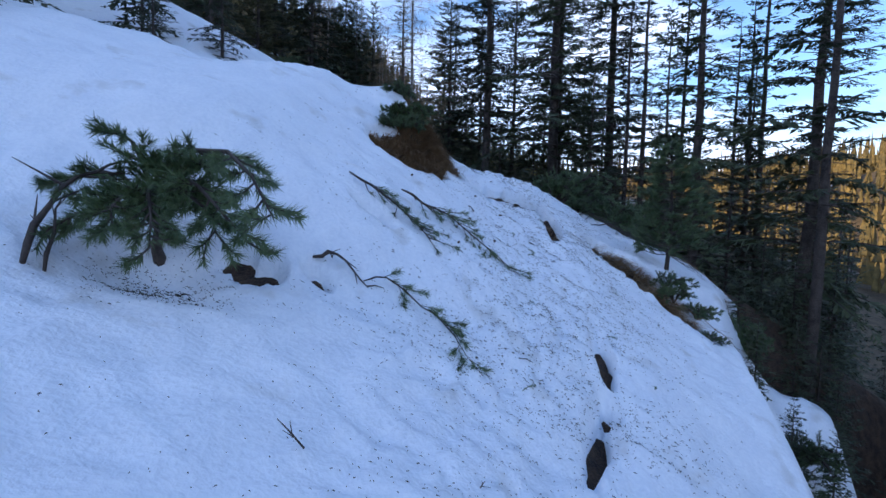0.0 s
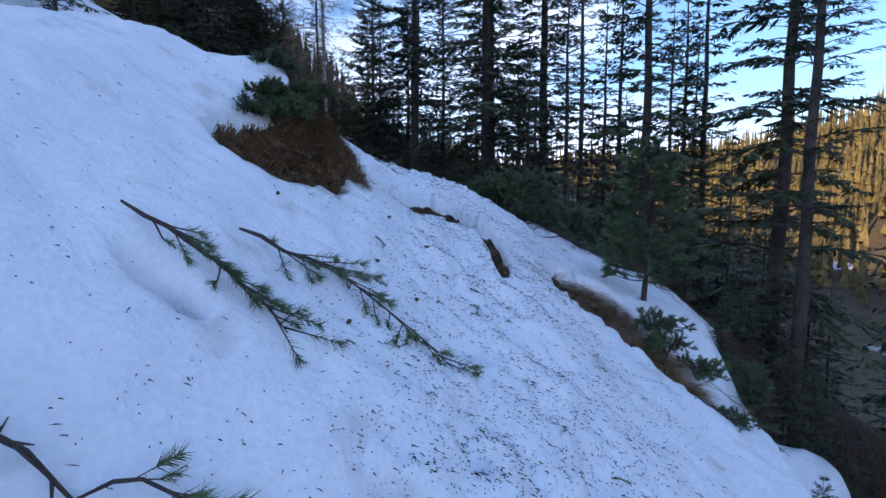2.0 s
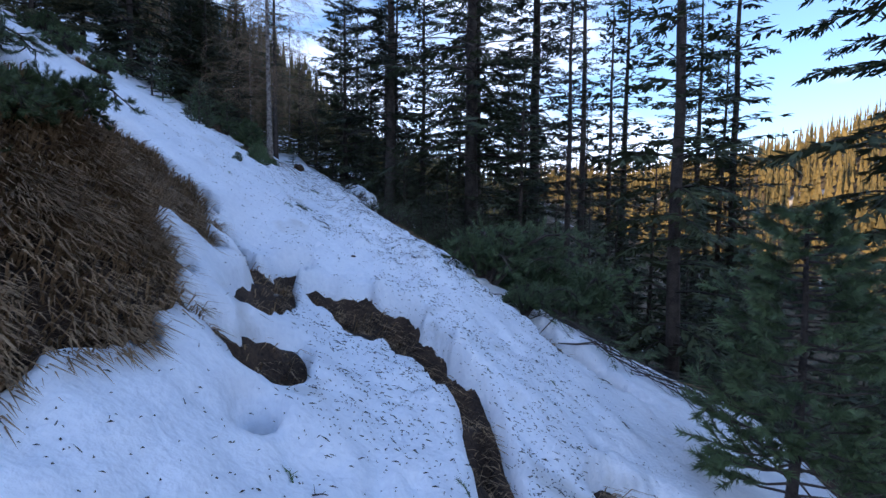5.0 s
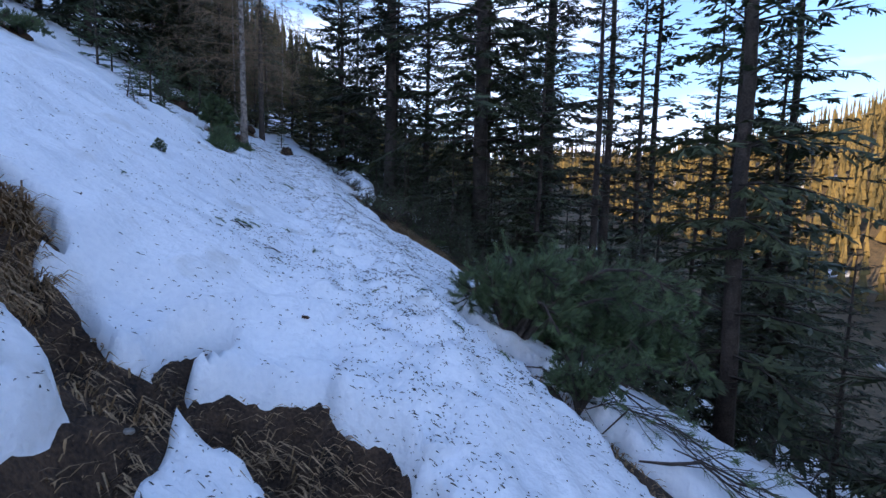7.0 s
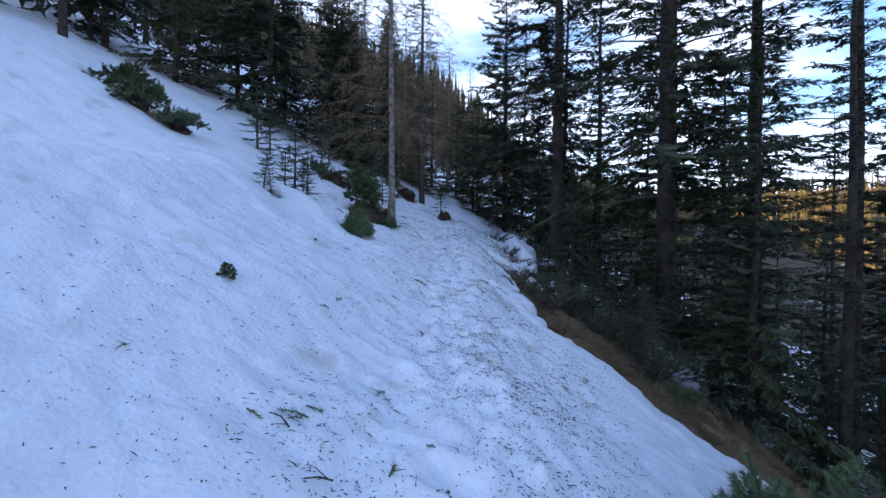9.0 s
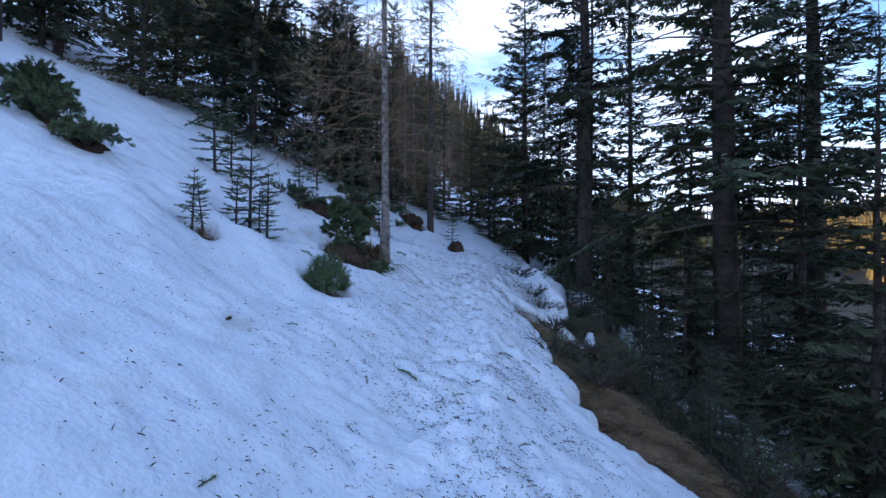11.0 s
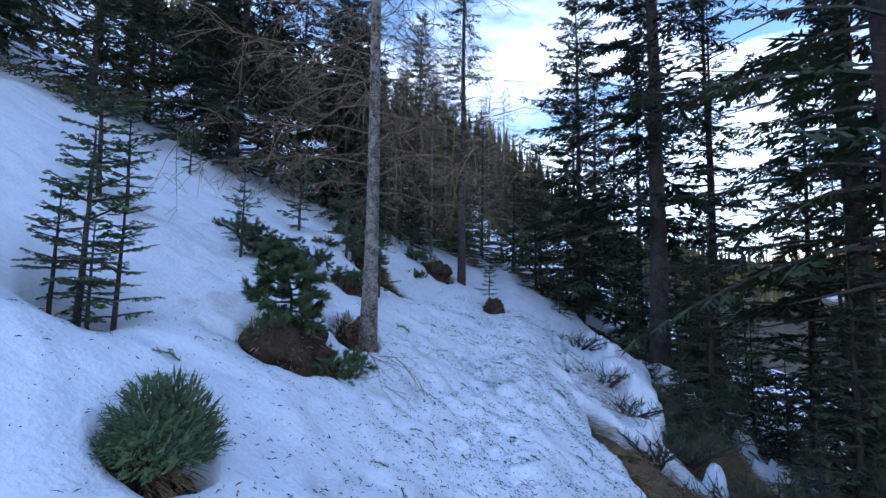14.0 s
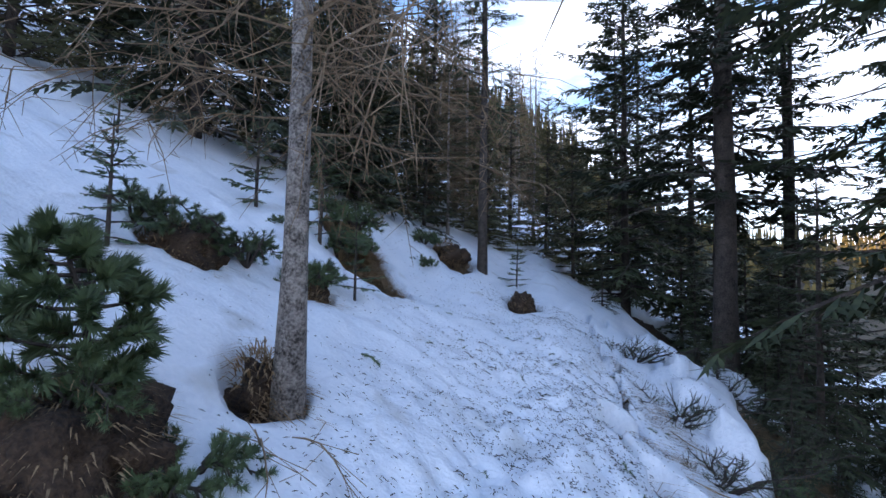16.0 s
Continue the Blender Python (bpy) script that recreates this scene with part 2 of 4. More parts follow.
# Bare places: x, y, half length across, half length along, turn in degrees, raggedness.
PATCHES = {
    "bank": [(-0.50, 6.36, 0.36, 0.58, -30, 0.2), (-0.22, 7.15, 0.36, 0.60, -22, 0.2), (-0.34, 7.65, 0.26, 0.50, 10, 0.2)],
    "far_bank": [(-0.42, 8.55, 0.34, 0.62, 8, 0.3), (-0.74, 9.42, 0.34, 0.80, 42, 0.3)],
    "hollow": [(0.02, 9.02, 0.17, 0.36, 40, 0.3), (0.30, 8.98, 0.20, 0.22, 0, 0.3), (0.40, 9.28, 0.13, 0.20, -20, 0.25), (0.36, 8.40, 0.10, 0.50, -4, 0.3), (0.53, 7.62, 0.15, 0.24, -12, 0.2), (0.34, 7.50, 0.085, 0.26, -60, 0.2)],
    "crescent": [(0.66, 8.98, 0.18, 0.18, 0, 0.25), (0.92, 8.94, 0.22, 0.22, -10, 0.25), (1.17, 8.78, 0.17, 0.24, 38, 0.2), (1.34, 8.40, 0.15, 0.30, 20, 0.2), (1.52, 7.95, 0.12, 0.32, 16, 0.2), (1.59, 7.40, 0.09, 0.38, -4, 0.2), (1.50, 6.80, 0.06, 0.26, -10, 0.2)],
    "pit": [(0.56, 7.05, 0.055, 0.09, 0, 0.2)],
    "lower_bank": [(2.48, 6.95, 0.36, 0.55, 8, 0.3), (2.78, 6.40, 0.27, 0.45, 8, 0.3), (2.95, 5.95, 0.08, 0.35, 12, 0.3)],
    "slots": [(1.33, 4.02, 0.04, 0.17, -8, 0.6), (1.03, 3.14, 0.04, 0.20, -22, 0.6), (1.22, 3.50, 0.04, 0.06, 0, 0.2)],
    "pine_foot": [(2.28, 9.8, 0.20, 0.9, 32, 0.3), (2.75, 9.1, 0.16, 0.5, 40, 0.3)],
    "upper_bank": [(2.15, 16.5, 0.7, 1.0, 32, 0.3), (3.30, 15.5, 0.85, 0.95, 45, 0.22), (4.2, 14.6, 0.6, 0.9, 40, 0.3), (4.3, 17.0, 0.6, 1.2, 30, 0.3), (2.3, 20.3, 0.75, 1.9, 14, 0.3), (1.9, 22.8, 0.6, 1.5, 16, 0.3)],
    "mounds": [(-4.5, 15.2, 0.55, 0.22, 20, 0.2), (-2.05, 14.62, 0.17, 0.12, 0, 0.2), (-2.15, 15.62, 0.22, 0.15, 0, 0.2), (-0.98, 15.15, 0.19, 0.14, 0, 0.1),
               (-1.34, 16.52, 0.30, 0.26, 25, 0.2), (-1.66, 16.28, 0.12, 0.09, 0, 0.2), (-1.12, 16.64, 0.06, 0.05, 0, 0.2), (-1.28, 17.45, 0.18, 0.20, 0, 0.2)],
    "hummocks": [(-2.62, 18.05, 0.30, 0.24, 10, 0.25), (-2.10, 18.9, 0.20, 0.20, 25, 0.25), (-2.60, 20.65, 0.46, 0.75, 50, 0.2), (-1.12, 22.75, 0.22, 0.30, 0, 0.2),
                 (-2.55, 23.55, 0.28, 0.55, 40, 0.25)],
    # shadowed holes under branches, their dark drawn as small spots of bare soil
    "branch_shadow_pits": [(-0.58, 4.29, 0.05, 0.12, 72, 0.2), (-0.86, 3.44, 0.03, 0.05, 60, 0.2)],
    "pine_hole": [(-1.20, 3.30, 0.11, 0.09, 0, 0.25), (-1.38, 3.42, 0.09, 0.07, 0, 0.25)],
}
BARE = [p for group in PATCHES.values() for p in group]


def bare(x, y, patches=None):
    """Above zero where no snow lies: about the metres to the patch's ragged rim."""
    best = np.full(np.shape(x), -3.0)
    ragged_a = 0.30 * rough_noise(x, y, 0.36, 5) + 0.24 * rough_noise(x, y, 0.13, 6)
    for cx, cy, rx, ry, turn, ragged in patches or BARE:
        c, s = math.cos(radians(turn)), math.sin(radians(turn))
        dx, dy = x - cx, y - cy
        r = np.sqrt(((c * dx + s * dy) / rx) ** 2 + ((-s * dx + c * dy) / ry) ** 2)
        size = min(rx, ry)
        best = np.maximum(best, (1 - r) * size + ragged * min(1, size / 0.35) * ragged_a)
    return best


def snow_depth(x, y):
    """Depth of the snow; below zero where the ground is bare."""
    u = x - soft_along(y, 1)
    d = 0.20 + 0.05 * rough_noise(x, y, 0.9, 7)
    b = bare(x, y)
    d = d - 0.55 * smooth(-0.06, 0.06, b) - 0.03 * smooth(-0.35, -0.02, b)
    # the grassy bank under the upper stretch
    edge = np.interp(y, (12.6, 13.4, 14.5, 15.2, 16.3, 24, 27), (6, 4, 2.2, 1.35, 0.78, 0.68, 3))
    wave = 0.30 * rough_noise(x, y, 0.6, 24) + 0.16 * rough_noise(x, y, 0.2, 25)
    outer = np.interp(y, (14, 15.5, 17, 18.5, 19.1, 27), (2.6, 2.6, 2.6, 2.2, 0.10, 0.02))
    d = d - 0.6 * smooth(edge, edge + 0.12, u + wave) * (1 - smooth(edge + outer, edge + outer + 0.06 + 0.2 * outer, u + wave))
    d = d + 0.42 * smooth(17.6, 19.2, y) * smooth(edge + 0.45, edge + 1.0, u) * smooth(0.05, 0.3, rough_noise(x * 0.8 + y * 0.4, y * 0.5, 0.5, 26) + 0.45 * rough_noise(x, y, 0.2, 27))
    below = smooth(3.0 - 1.5 * smooth(14, 16, y), 5.0 - 2.2 * smooth(14, 16, y), u + 0.5 * rough_noise(x, y, 1.5, 8))
    d = d - below * (0.27 + 0.30 * rough_noise(x, y, 2.6, 9) + 0.18 * rough_noise(x, y, 0.8, 10))
    d = d + 0.35 * np.exp(-((x - 5.65) / 0.5) ** 2 - ((y - 6.9) / 0.9) ** 2)
    woods = smooth(7, 11, -u)
    d = d - woods * (0.16 + 0.30 * rough_noise(x, y, 3.0, 11) + 0.14 * rough_noise(x, y, 0.9, 12))
    return d


# Hollows melted round stems: x, y, half widths, depth.
HOLLOWS = [(-1.7, 3.15, 0.55, 0.36, 0.14), (-2.1, 14.55, 0.34, 0.28, 0.12), (-2.18, 15.6, 0.40, 0.30, 0.13), (-4.4, 15.1, 0.6, 0.4, 0.1), (-0.62, 3.35, 0.25, 0.10, 0.06),
           (0.95, 8.62, 0.38, 0.26, 0.24), (1.30, 8.15, 0.16, 0.3, 0.08), (0.48, 7.40, 0.18, 0.16, 0.13), (0.55, 8.45, 0.16, 0.26, 0.08), (0.48, 11.45, 0.12, 0.08, 0.05)]


def snow_top(x, y):
    x, y = np.asarray(x, float), np.asarray(y, float)
    u = x - soft_along(y, 1)
    tread = np.exp(-(u / 0.7) ** 2) * (0.6 + 0.4 * rough_noise(x, y, 1.1, 21))
    prints = -0.075 * tread * smooth(0.15, 0.6, rough_noise(x * 1.3, y, 0.21, 13))
    clods = 0.055 * smooth(0.35, 0.8, rough_noise(x, y, 0.13, 22)) * (0.15 + tread)
    steps = prints + clods
    lumps = 0.03 * rough_noise(x, y, 0.6, 14) + 0.022 * rough_noise(x, y, 0.2, 15) + (0.018 + 0.024 * tread) * rough_noise(x, y, 0.08, 16)
    dip = 0
    for cx, cy, rx, ry, depth in HOLLOWS:
        dip = dip + depth * np.exp(-((x - cx) / rx) ** 2 - ((y - cy) / ry) ** 2)
    steps = steps - dip
    return land(x, y) - 0.2 + snow_depth(x, y) + steps + lumps


def ground_top(x, y):
    """The ground itself: it lies a snow's depth below the surface, and bulges where it is bare."""
    b = bare(x, y)
    deep = 0.17 * smooth(-0.03, 0.12, bare(x, y, PATCHES["hollow"] + PATCHES["crescent"] + PATCHES["pit"]))
    return land(x, y) - 0.2 - deep + 0.10 * smooth(0.05, 0.35, b) + 0.05 * rough_noise(x, y, 0.25, 17) + 0.03 * rough_noise(x, y, 0.09, 18)


def surface1(x, y):
    x, y = np.array([x]), np.array([y])
    return float(max(snow_top(x, y)[0], ground_top(x, y)[0]))


def ground1(x, y):
    return float(ground_top(np.array([x]), np.array([y]))[0])


def spaced(low, high, step, first, last, grow=1.16):
    mid = list(np.arange(low, high, step))
    s, a = step, low
    before = []
    while a > first:
        s *= grow
        a -= s
        before.append(a)
    s, a = step, mid[-1]
    after = []
    while a < last:
        s *= grow
        a += s
        after.append(a)
    return np.array(before[::-1] + mid + after)


def sheet(name, xs, ys, height, mat, keep=None):
    X, Y = np.meshgrid(xs, ys)
    Z = height(X, Y)
    n, k = len(xs), len(ys)
    idx = np.arange(n * k).reshape(k, n)
    faces = np.stack([idx[:-1, :-1], idx[:-1, 1:], idx[1:, 1:], idx[1:, :-1]], -1).reshape(-1, 4)
    if keep is not None:
        ok = keep(X, Y)
        some = (ok[:-1, :-1] | ok[:-1, 1:] | ok[1:, 1:] | ok[1:, :-1]).reshape(-1)
        faces = faces[some]
    me = bpy.data.meshes.new(name)
    me.from_pydata(np.stack([X, Y, Z], -1).reshape(-1, 3).tolist(), [], faces.tolist())
    me.materials.append(mat)
    me.polygons.foreach_set("use_smooth", [True] * len(me.polygons))
    me.update()
    return new(name, me)


ground = sheet("ground", spaced(-4, 4.5, 0.065, -900, 1300, 1.13), spaced(1.5, 21, 0.07, -900, 1300, 1.13), ground_top, SOIL)
tagged(ground, "dark brown soil and forest floor of a steep slope", "ground", kind="structure")
ground.data.materials.append(FAR_GROUND)
cent = np.empty(len(ground.data.polygons) * 3)
ground.data.polygons.foreach_get("center", cent)
cent = cent.reshape(-1, 3)
far_face = ((np.abs(cent[:, 0]) > 9) | (cent[:, 1] > 34) | (cent[:, 1] < -8)).astype(int)
ground.data.polygons.foreach_set("material_index", far_face.tolist())
snow = sheet("snow_cover", spaced(-3.2, 3.4, 0.035, -75, 40, 1.10), spaced(1.2, 20, 0.04, -30, 100, 1.10), snow_top, SNOW,
             keep=lambda x, y: snow_depth(x, y) > -0.5)
tagged(snow, "old bluish-white snow with melted holes and footprints", "snow", kind="structure")


# ---- trees ----
def rand(a, b):
    return random.uniform(a, b)


def spruce(height, first, reach, whorls, per, twigs, label, category="conifer", group="", trunk=0.0, gaps=0.12, sub=3, bark=None, foliage=None, droop=1.0, dead=0.0, fine=1.0, width=0.09, simple=False):
    """A spruce at the origin: tapered trunk, limbs in uneven whorls, and sprays of needles along each limb."""
    tree = thing("spruce_tree" if height > 3 else "young_spruce", label, category, group)
    wood, crown = Geo(), Geo()
    r0 = trunk or height * 0.0078 + 0.02
    lean = Vector((rand(-0.012, 0.012), rand(-0.012, 0.012), 1))
    steps = 10
    axis = [lean * (height * i / steps) + Vector((rand(-1, 1), rand(-1, 1), 0)) * 0.002 * height * (i > 0) for i in range(steps + 1)]
    axis[0].z -= 0.35
    wood.tube(axis, [r0 * (1.25 if i == 0 else 1) * (1 - i / steps) ** 0.8 + 0.004 for i in range(steps + 1)], 8)
    limbs = Geo()
    for w in range(whorls):
        f = first + (1 - first) * ((w + rand(-0.3, 0.3)) / whorls)
        f = min(max(f, 0.02), 0.99)
        z = height * f
        long = reach * ((1 - f) / (1 - first)) ** 0.75 * rand(0.75, 1.1) + 0.06 * reach
        turn = rand(0, 6.28)
        for k in range(per):
            if rand(0, 1) < gaps:
                continue
            a = turn + 6.283 * k / per + rand(-0.35, 0.35)
            L = long * rand(0.55, 1.12)
            out = Vector((math.cos(a), math.sin(a), 0))
            side = Vector((-out.y, out.x, 0))
            rise, fall = rand(-0.05, 0.3) + 0.35 * f, (0.55 - 0.4 * f) * droop * rand(0.6, 1.3)
            base = lean * z
            pts = [base + out * (L * s) + Vector((0, 0, L * (rise * s - fall * s * s + 0.12 * s ** 4))) + side * (L * 0.06 * math.sin(3 * s + a)) for s in (0, 0.25, 0.5, 0.75, 1)]
            r = 0.006 + 0.011 * L
            if simple:
                limbs.tube([pts[0], pts[3]], [r, 0.003], 3, False)
            else:
                limbs.tube(pts, [r, r * 0.8, r * 0.6, r * 0.4, 0.003], 3, False)
            if rand(0, 1) < dead and f < first + 0.25:
                continue
            for q in range(twigs):
                s = 0.16 + 0.84 * (q + rand(0, 1)) / twigs
                i = min(int(s * 4), 3)
                p = pts[i].lerp(pts[i + 1], s * 4 - i)
                along_limb = (pts[i + 1] - pts[i]).normalized()
                sgn = 1 if q % 2 else -1
                if q % 5 == 4:
                    sgn = 0
                d = (along_limb * rand(0.6, 1.0) + side * sgn * rand(0.55, 1.0) + Vector((0, 0, rand(-0.55, 0.12) * droop))).normalized()
                t = fine * (L * (0.16 + 0.22 * (1 - s)) * rand(0.7, 1.25) + 0.05 * reach)
                flat = d.cross(Vector((0, 0, 1)))
                flat = (flat.normalized() if flat.length > 0.01 else side) + Vector((0, 0, rand(-0.5, 0.5)))
                flat.normalize()
                crown.blade(p, d, flat, t, t * width)
                for b in range(sub):
                    m = p + d * t * (0.18 + 0.6 * b / sub)
                    for w2 in (-1, 1):
                        e = (d * rand(0.5, 0.9) + flat * w2 * rand(0.6, 1.0) + Vector((0, 0, rand(-0.45, 0.1)))).normalized()
                        crown.blade(m, e, e.cross(flat + Vector((0.1, 0.2, 0.9))).normalized(), t * rand(0.34, 0.6) * (1 - 0.4 * b / sub), t * width * 0.75)
    part("trunk", wood, bark or BARK, tree, smooth=True)
    tagged(part("branchwork", limbs, bark or BARK, tree), kind="stuff")
    tagged(part("crown", crown, foliage or NEEDLE, tree), kind="stuff")
    return tree


def brush(geo, pts, count, length, width, spread=0.75):
    """Long needles standing off round a shoot."""
    for n in range(count):
        s = rand(0, 1) ** 0.8 * (len(pts) - 1)
        i = min(int(s), len(pts) - 2)
        d = (pts[i + 1] - pts[i]).normalized()
        p = pts[i].lerp(pts[i + 1], s - i)
        o = Vector((rand(-1, 1), rand(-1, 1), rand(-1, 1)))
        o = (o - o.dot(d) * d).normalized()
        geo.needle(p, (d * rand(0.35, 0.9) + o * spread * rand(0.5, 1)).normalized(), length * rand(0.75, 1.15), width)


def dwarf_pine(name, label, stems, spread, height, tips, lean=(0, 0, 0), needle=0.052, count=46, group="", bare_low=0.35, wood_mat=None, bow=0.0):
    """A shrub of bending stems whose shoots end in tufts of long needles."""
    bush = thing(name, label, "shrub", group)
    wood, leaves = Geo(), Geo()
    for k in range(stems):
        a = 6.283 * k / stems + rand(-0.5, 0.5)
        out = Vector((math.cos(a), math.sin(a), 0)) * rand(0.55, 1) + Vector(lean)
        L = spread * rand(0.65, 1.05)
        top = height * rand(0.55, 1.05)
        line = [Vector((0, 0, -0.12)) + out * (L * s) + Vector((0, 0, top * (s ** 0.75 if not bow else (1.5 + bow) * s - (1 + bow) * s * s))) + Vector((rand(-1, 1), rand(-1, 1), rand(-0.6, 0.6))) * 0.05 * L * (s > 0) for s in (0, 0.2, 0.4, 0.6, 0.8, 1)]
        r = 0.012 + 0.014 * L
        wood.tube(line, [r, r * 0.9, r * 0.75, r * 0.55, r * 0.4, r * 0.25], 5)
        for t in range(tips):
            s = bare_low + (1 - bare_low) * (t + rand(0, 1)) / tips
            i = min(int(s * 5), 4)
            p = line[i].lerp(line[i + 1], s * 5 - i)
            d = ((line[i + 1] - line[i]).normalized() * 0.7 + Vector((rand(-1, 1), rand(-1, 1), rand(-0.6, 0.6)))).normalized()
            m = 0.07 + L * rand(0.10, 0.20)
            for foxtail in range(2):
                e = (d + foxtail * Vector((rand(-0.8, 0.8), rand(-0.8, 0.8), rand(-0.6, 0.4)))).normalized()
                m *= 1 - 0.25 * foxtail
                shoot = [p, p + e * m * 0.4 + Vector((0, 0, -0.05 * m)), p + e * m * 0.75 + Vector((0, 0, -0.02 * m)), p + e * m + Vector((0, 0, 0.14 * m))]
                wood.tube(shoot, [0.006, 0.005, 0.004, 0.002], 3, False)
                brush(leaves, shoot[1:], count, needle, needle * 0.048, 0.85)
    tagged(part("branchwork", wood, wood_mat or BARK, bush, smooth=True), kind="stuff")
    tagged(part("foliage", leaves, PINE, bush), kind="stuff")
    return bush


PINES = "dwarf pines on the snow slope"


def limb_pine(label, limbs, stem, shoots=22):
    """A small pine of few long limbs: each reaches out from the stem, sags and carries tufted side shoots."""
    tree = thing("leaning_pine", label, "conifer", PINES)
    foot, wood, leaves = Geo(), Geo(), Geo()
    foot.tube([(0.02, 0, -0.3), (0, 0, 0.04), (-0.03, 0.01, stem * 0.5), (0.0, 0, stem), (-0.04, 0.02, stem * 1.7)], [0.075, 0.05, 0.04, 0.036, 0.02], 8)
    for tip, dense in limbs:
        tip = Vector(tip)
        base = Vector((0, 0, stem * rand(0.75, 1.5)))
        side = Vector((-tip.y, tip.x, 0)).normalized()
        line = [base.lerp(tip, q) + Vector((0, 0, 0.28 * tip.length * math.sin(math.pi * q) * (1 - 0.3 * q))) + side * rand(-0.05, 0.05) * (q > 0) for q in (0, 0.2, 0.4, 0.6, 0.8, 1)]
        wood.tube(line, [0.028, 0.023, 0.018, 0.013, 0.009, 0.004], 6)
        count = int(shoots * dense)
        for k in range(count):
            q = (0.25 + 0.75 * (k + rand(0, 1)) / count) * 5
            i = min(int(q), 4)
            p = line[i].lerp(line[i + 1], q - i)
            along_limb = (line[i + 1] - line[i]).normalized()
            d = (along_limb * rand(0.5, 1.0) + side * rand(0.4, 1.0) * (1 if k % 2 else -1) + Vector((0, 0, rand(-0.45, 0.3)))).normalized()
            m = rand(0.16, 0.34) * (1.15 - 0.5 * q / 5)
            shoot = [p, p + d * m * 0.5 + Vector((0, 0, -0.04 * m)), p + d * m + Vector((0, 0, 0.08 * m))]
            wood.tube(shoot, [0.008, 0.006, 0.003], 4, False)
            brush(leaves, [p.lerp(shoot[1], 0.5)] + shoot[1:], 78, 0.085, 0.0036, 0.8)
            e = (d + Vector((rand(-0.8, 0.8), rand(-0.8, 0.8), rand(-0.5, 0.3)))).normalized()
            twig = [shoot[1], shoot[1] + e * m * 0.35, shoot[1] + e * m * 0.6]
            wood.tube(twig, [0.005, 0.004, 0.002], 3, False)
            brush(leaves, twig, 46, 0.08, 0.0036, 0.8)
        brush(leaves, line[4:], 60, 0.085, 0.0036, 0.8)
    part("stem", foot, WET_WOOD, tree, smooth=True)
    tagged(part("branchwork", wood, WET_WOOD, tree, smooth=True), kind="stuff")
    tagged(part("foliage", leaves, PINE, tree), kind="stuff")
    return tree



def young_pine(height, reach, label, limbs=74):
    """A small pine: one stem, limbs that lift at their ends, needle tufts all along them."""
    tree = thing("young_pine", label, "conifer", PINES)
    stem, wood, leaves = Geo(), Geo(), Geo()
    axis = [Vector((0.05 * math.sin(4 * s), 0.04 * math.sin(3 * s + 1), height * s)) for s in [i / 8 for i in range(9)]]
    axis[0].z -= 0.2
    stem.tube(axis, [0.016 * height * (1 - i / 9) + 0.005 for i in range(9)], 7)
    for k in range(limbs):
        f = 0.2 + 0.8 * (k + rand(0, 1)) / limbs
        i = min(int(f * 8), 7)
        p = axis[i].lerp(axis[i + 1], f * 8 - i)
        a, L = k * 2.4 + rand(-0.4, 0.4), reach * (1.05 - f) ** 0.6 * rand(0.6, 1.1)
        out = Vector((math.cos(a), math.sin(a), 0))
        line = [p + out * (L * s) + Vector((0, 0, L * (-0.15 * s + 0.35 * s * s))) for s in (0, 0.35, 0.7, 1)]
        wood.tube(line, [0.009, 0.007, 0.005, 0.003], 4, False)
        brush(leaves, line[2:], 70, 0.066, 0.0044)
        for q in range(5):
            b = line[1].lerp(line[3], rand(0, 1))
            d = (out + Vector((rand(-1, 1), rand(-1, 1), rand(-0.3, 0.9)))).normalized() * L * rand(0.2, 0.4)
            wood.tube([b, b + d], [0.004, 0.002], 3, False)
            brush(leaves, [b, b + d * 0.6, b + d], 56, 0.066, 0.0044)
    part("stem", stem, BARK, tree, smooth=True)
    tagged(part("branchwork", wood, BARK, tree), kind="stuff")
    tagged(part("foliage", leaves, PINE, tree), kind="stuff")
    return tree


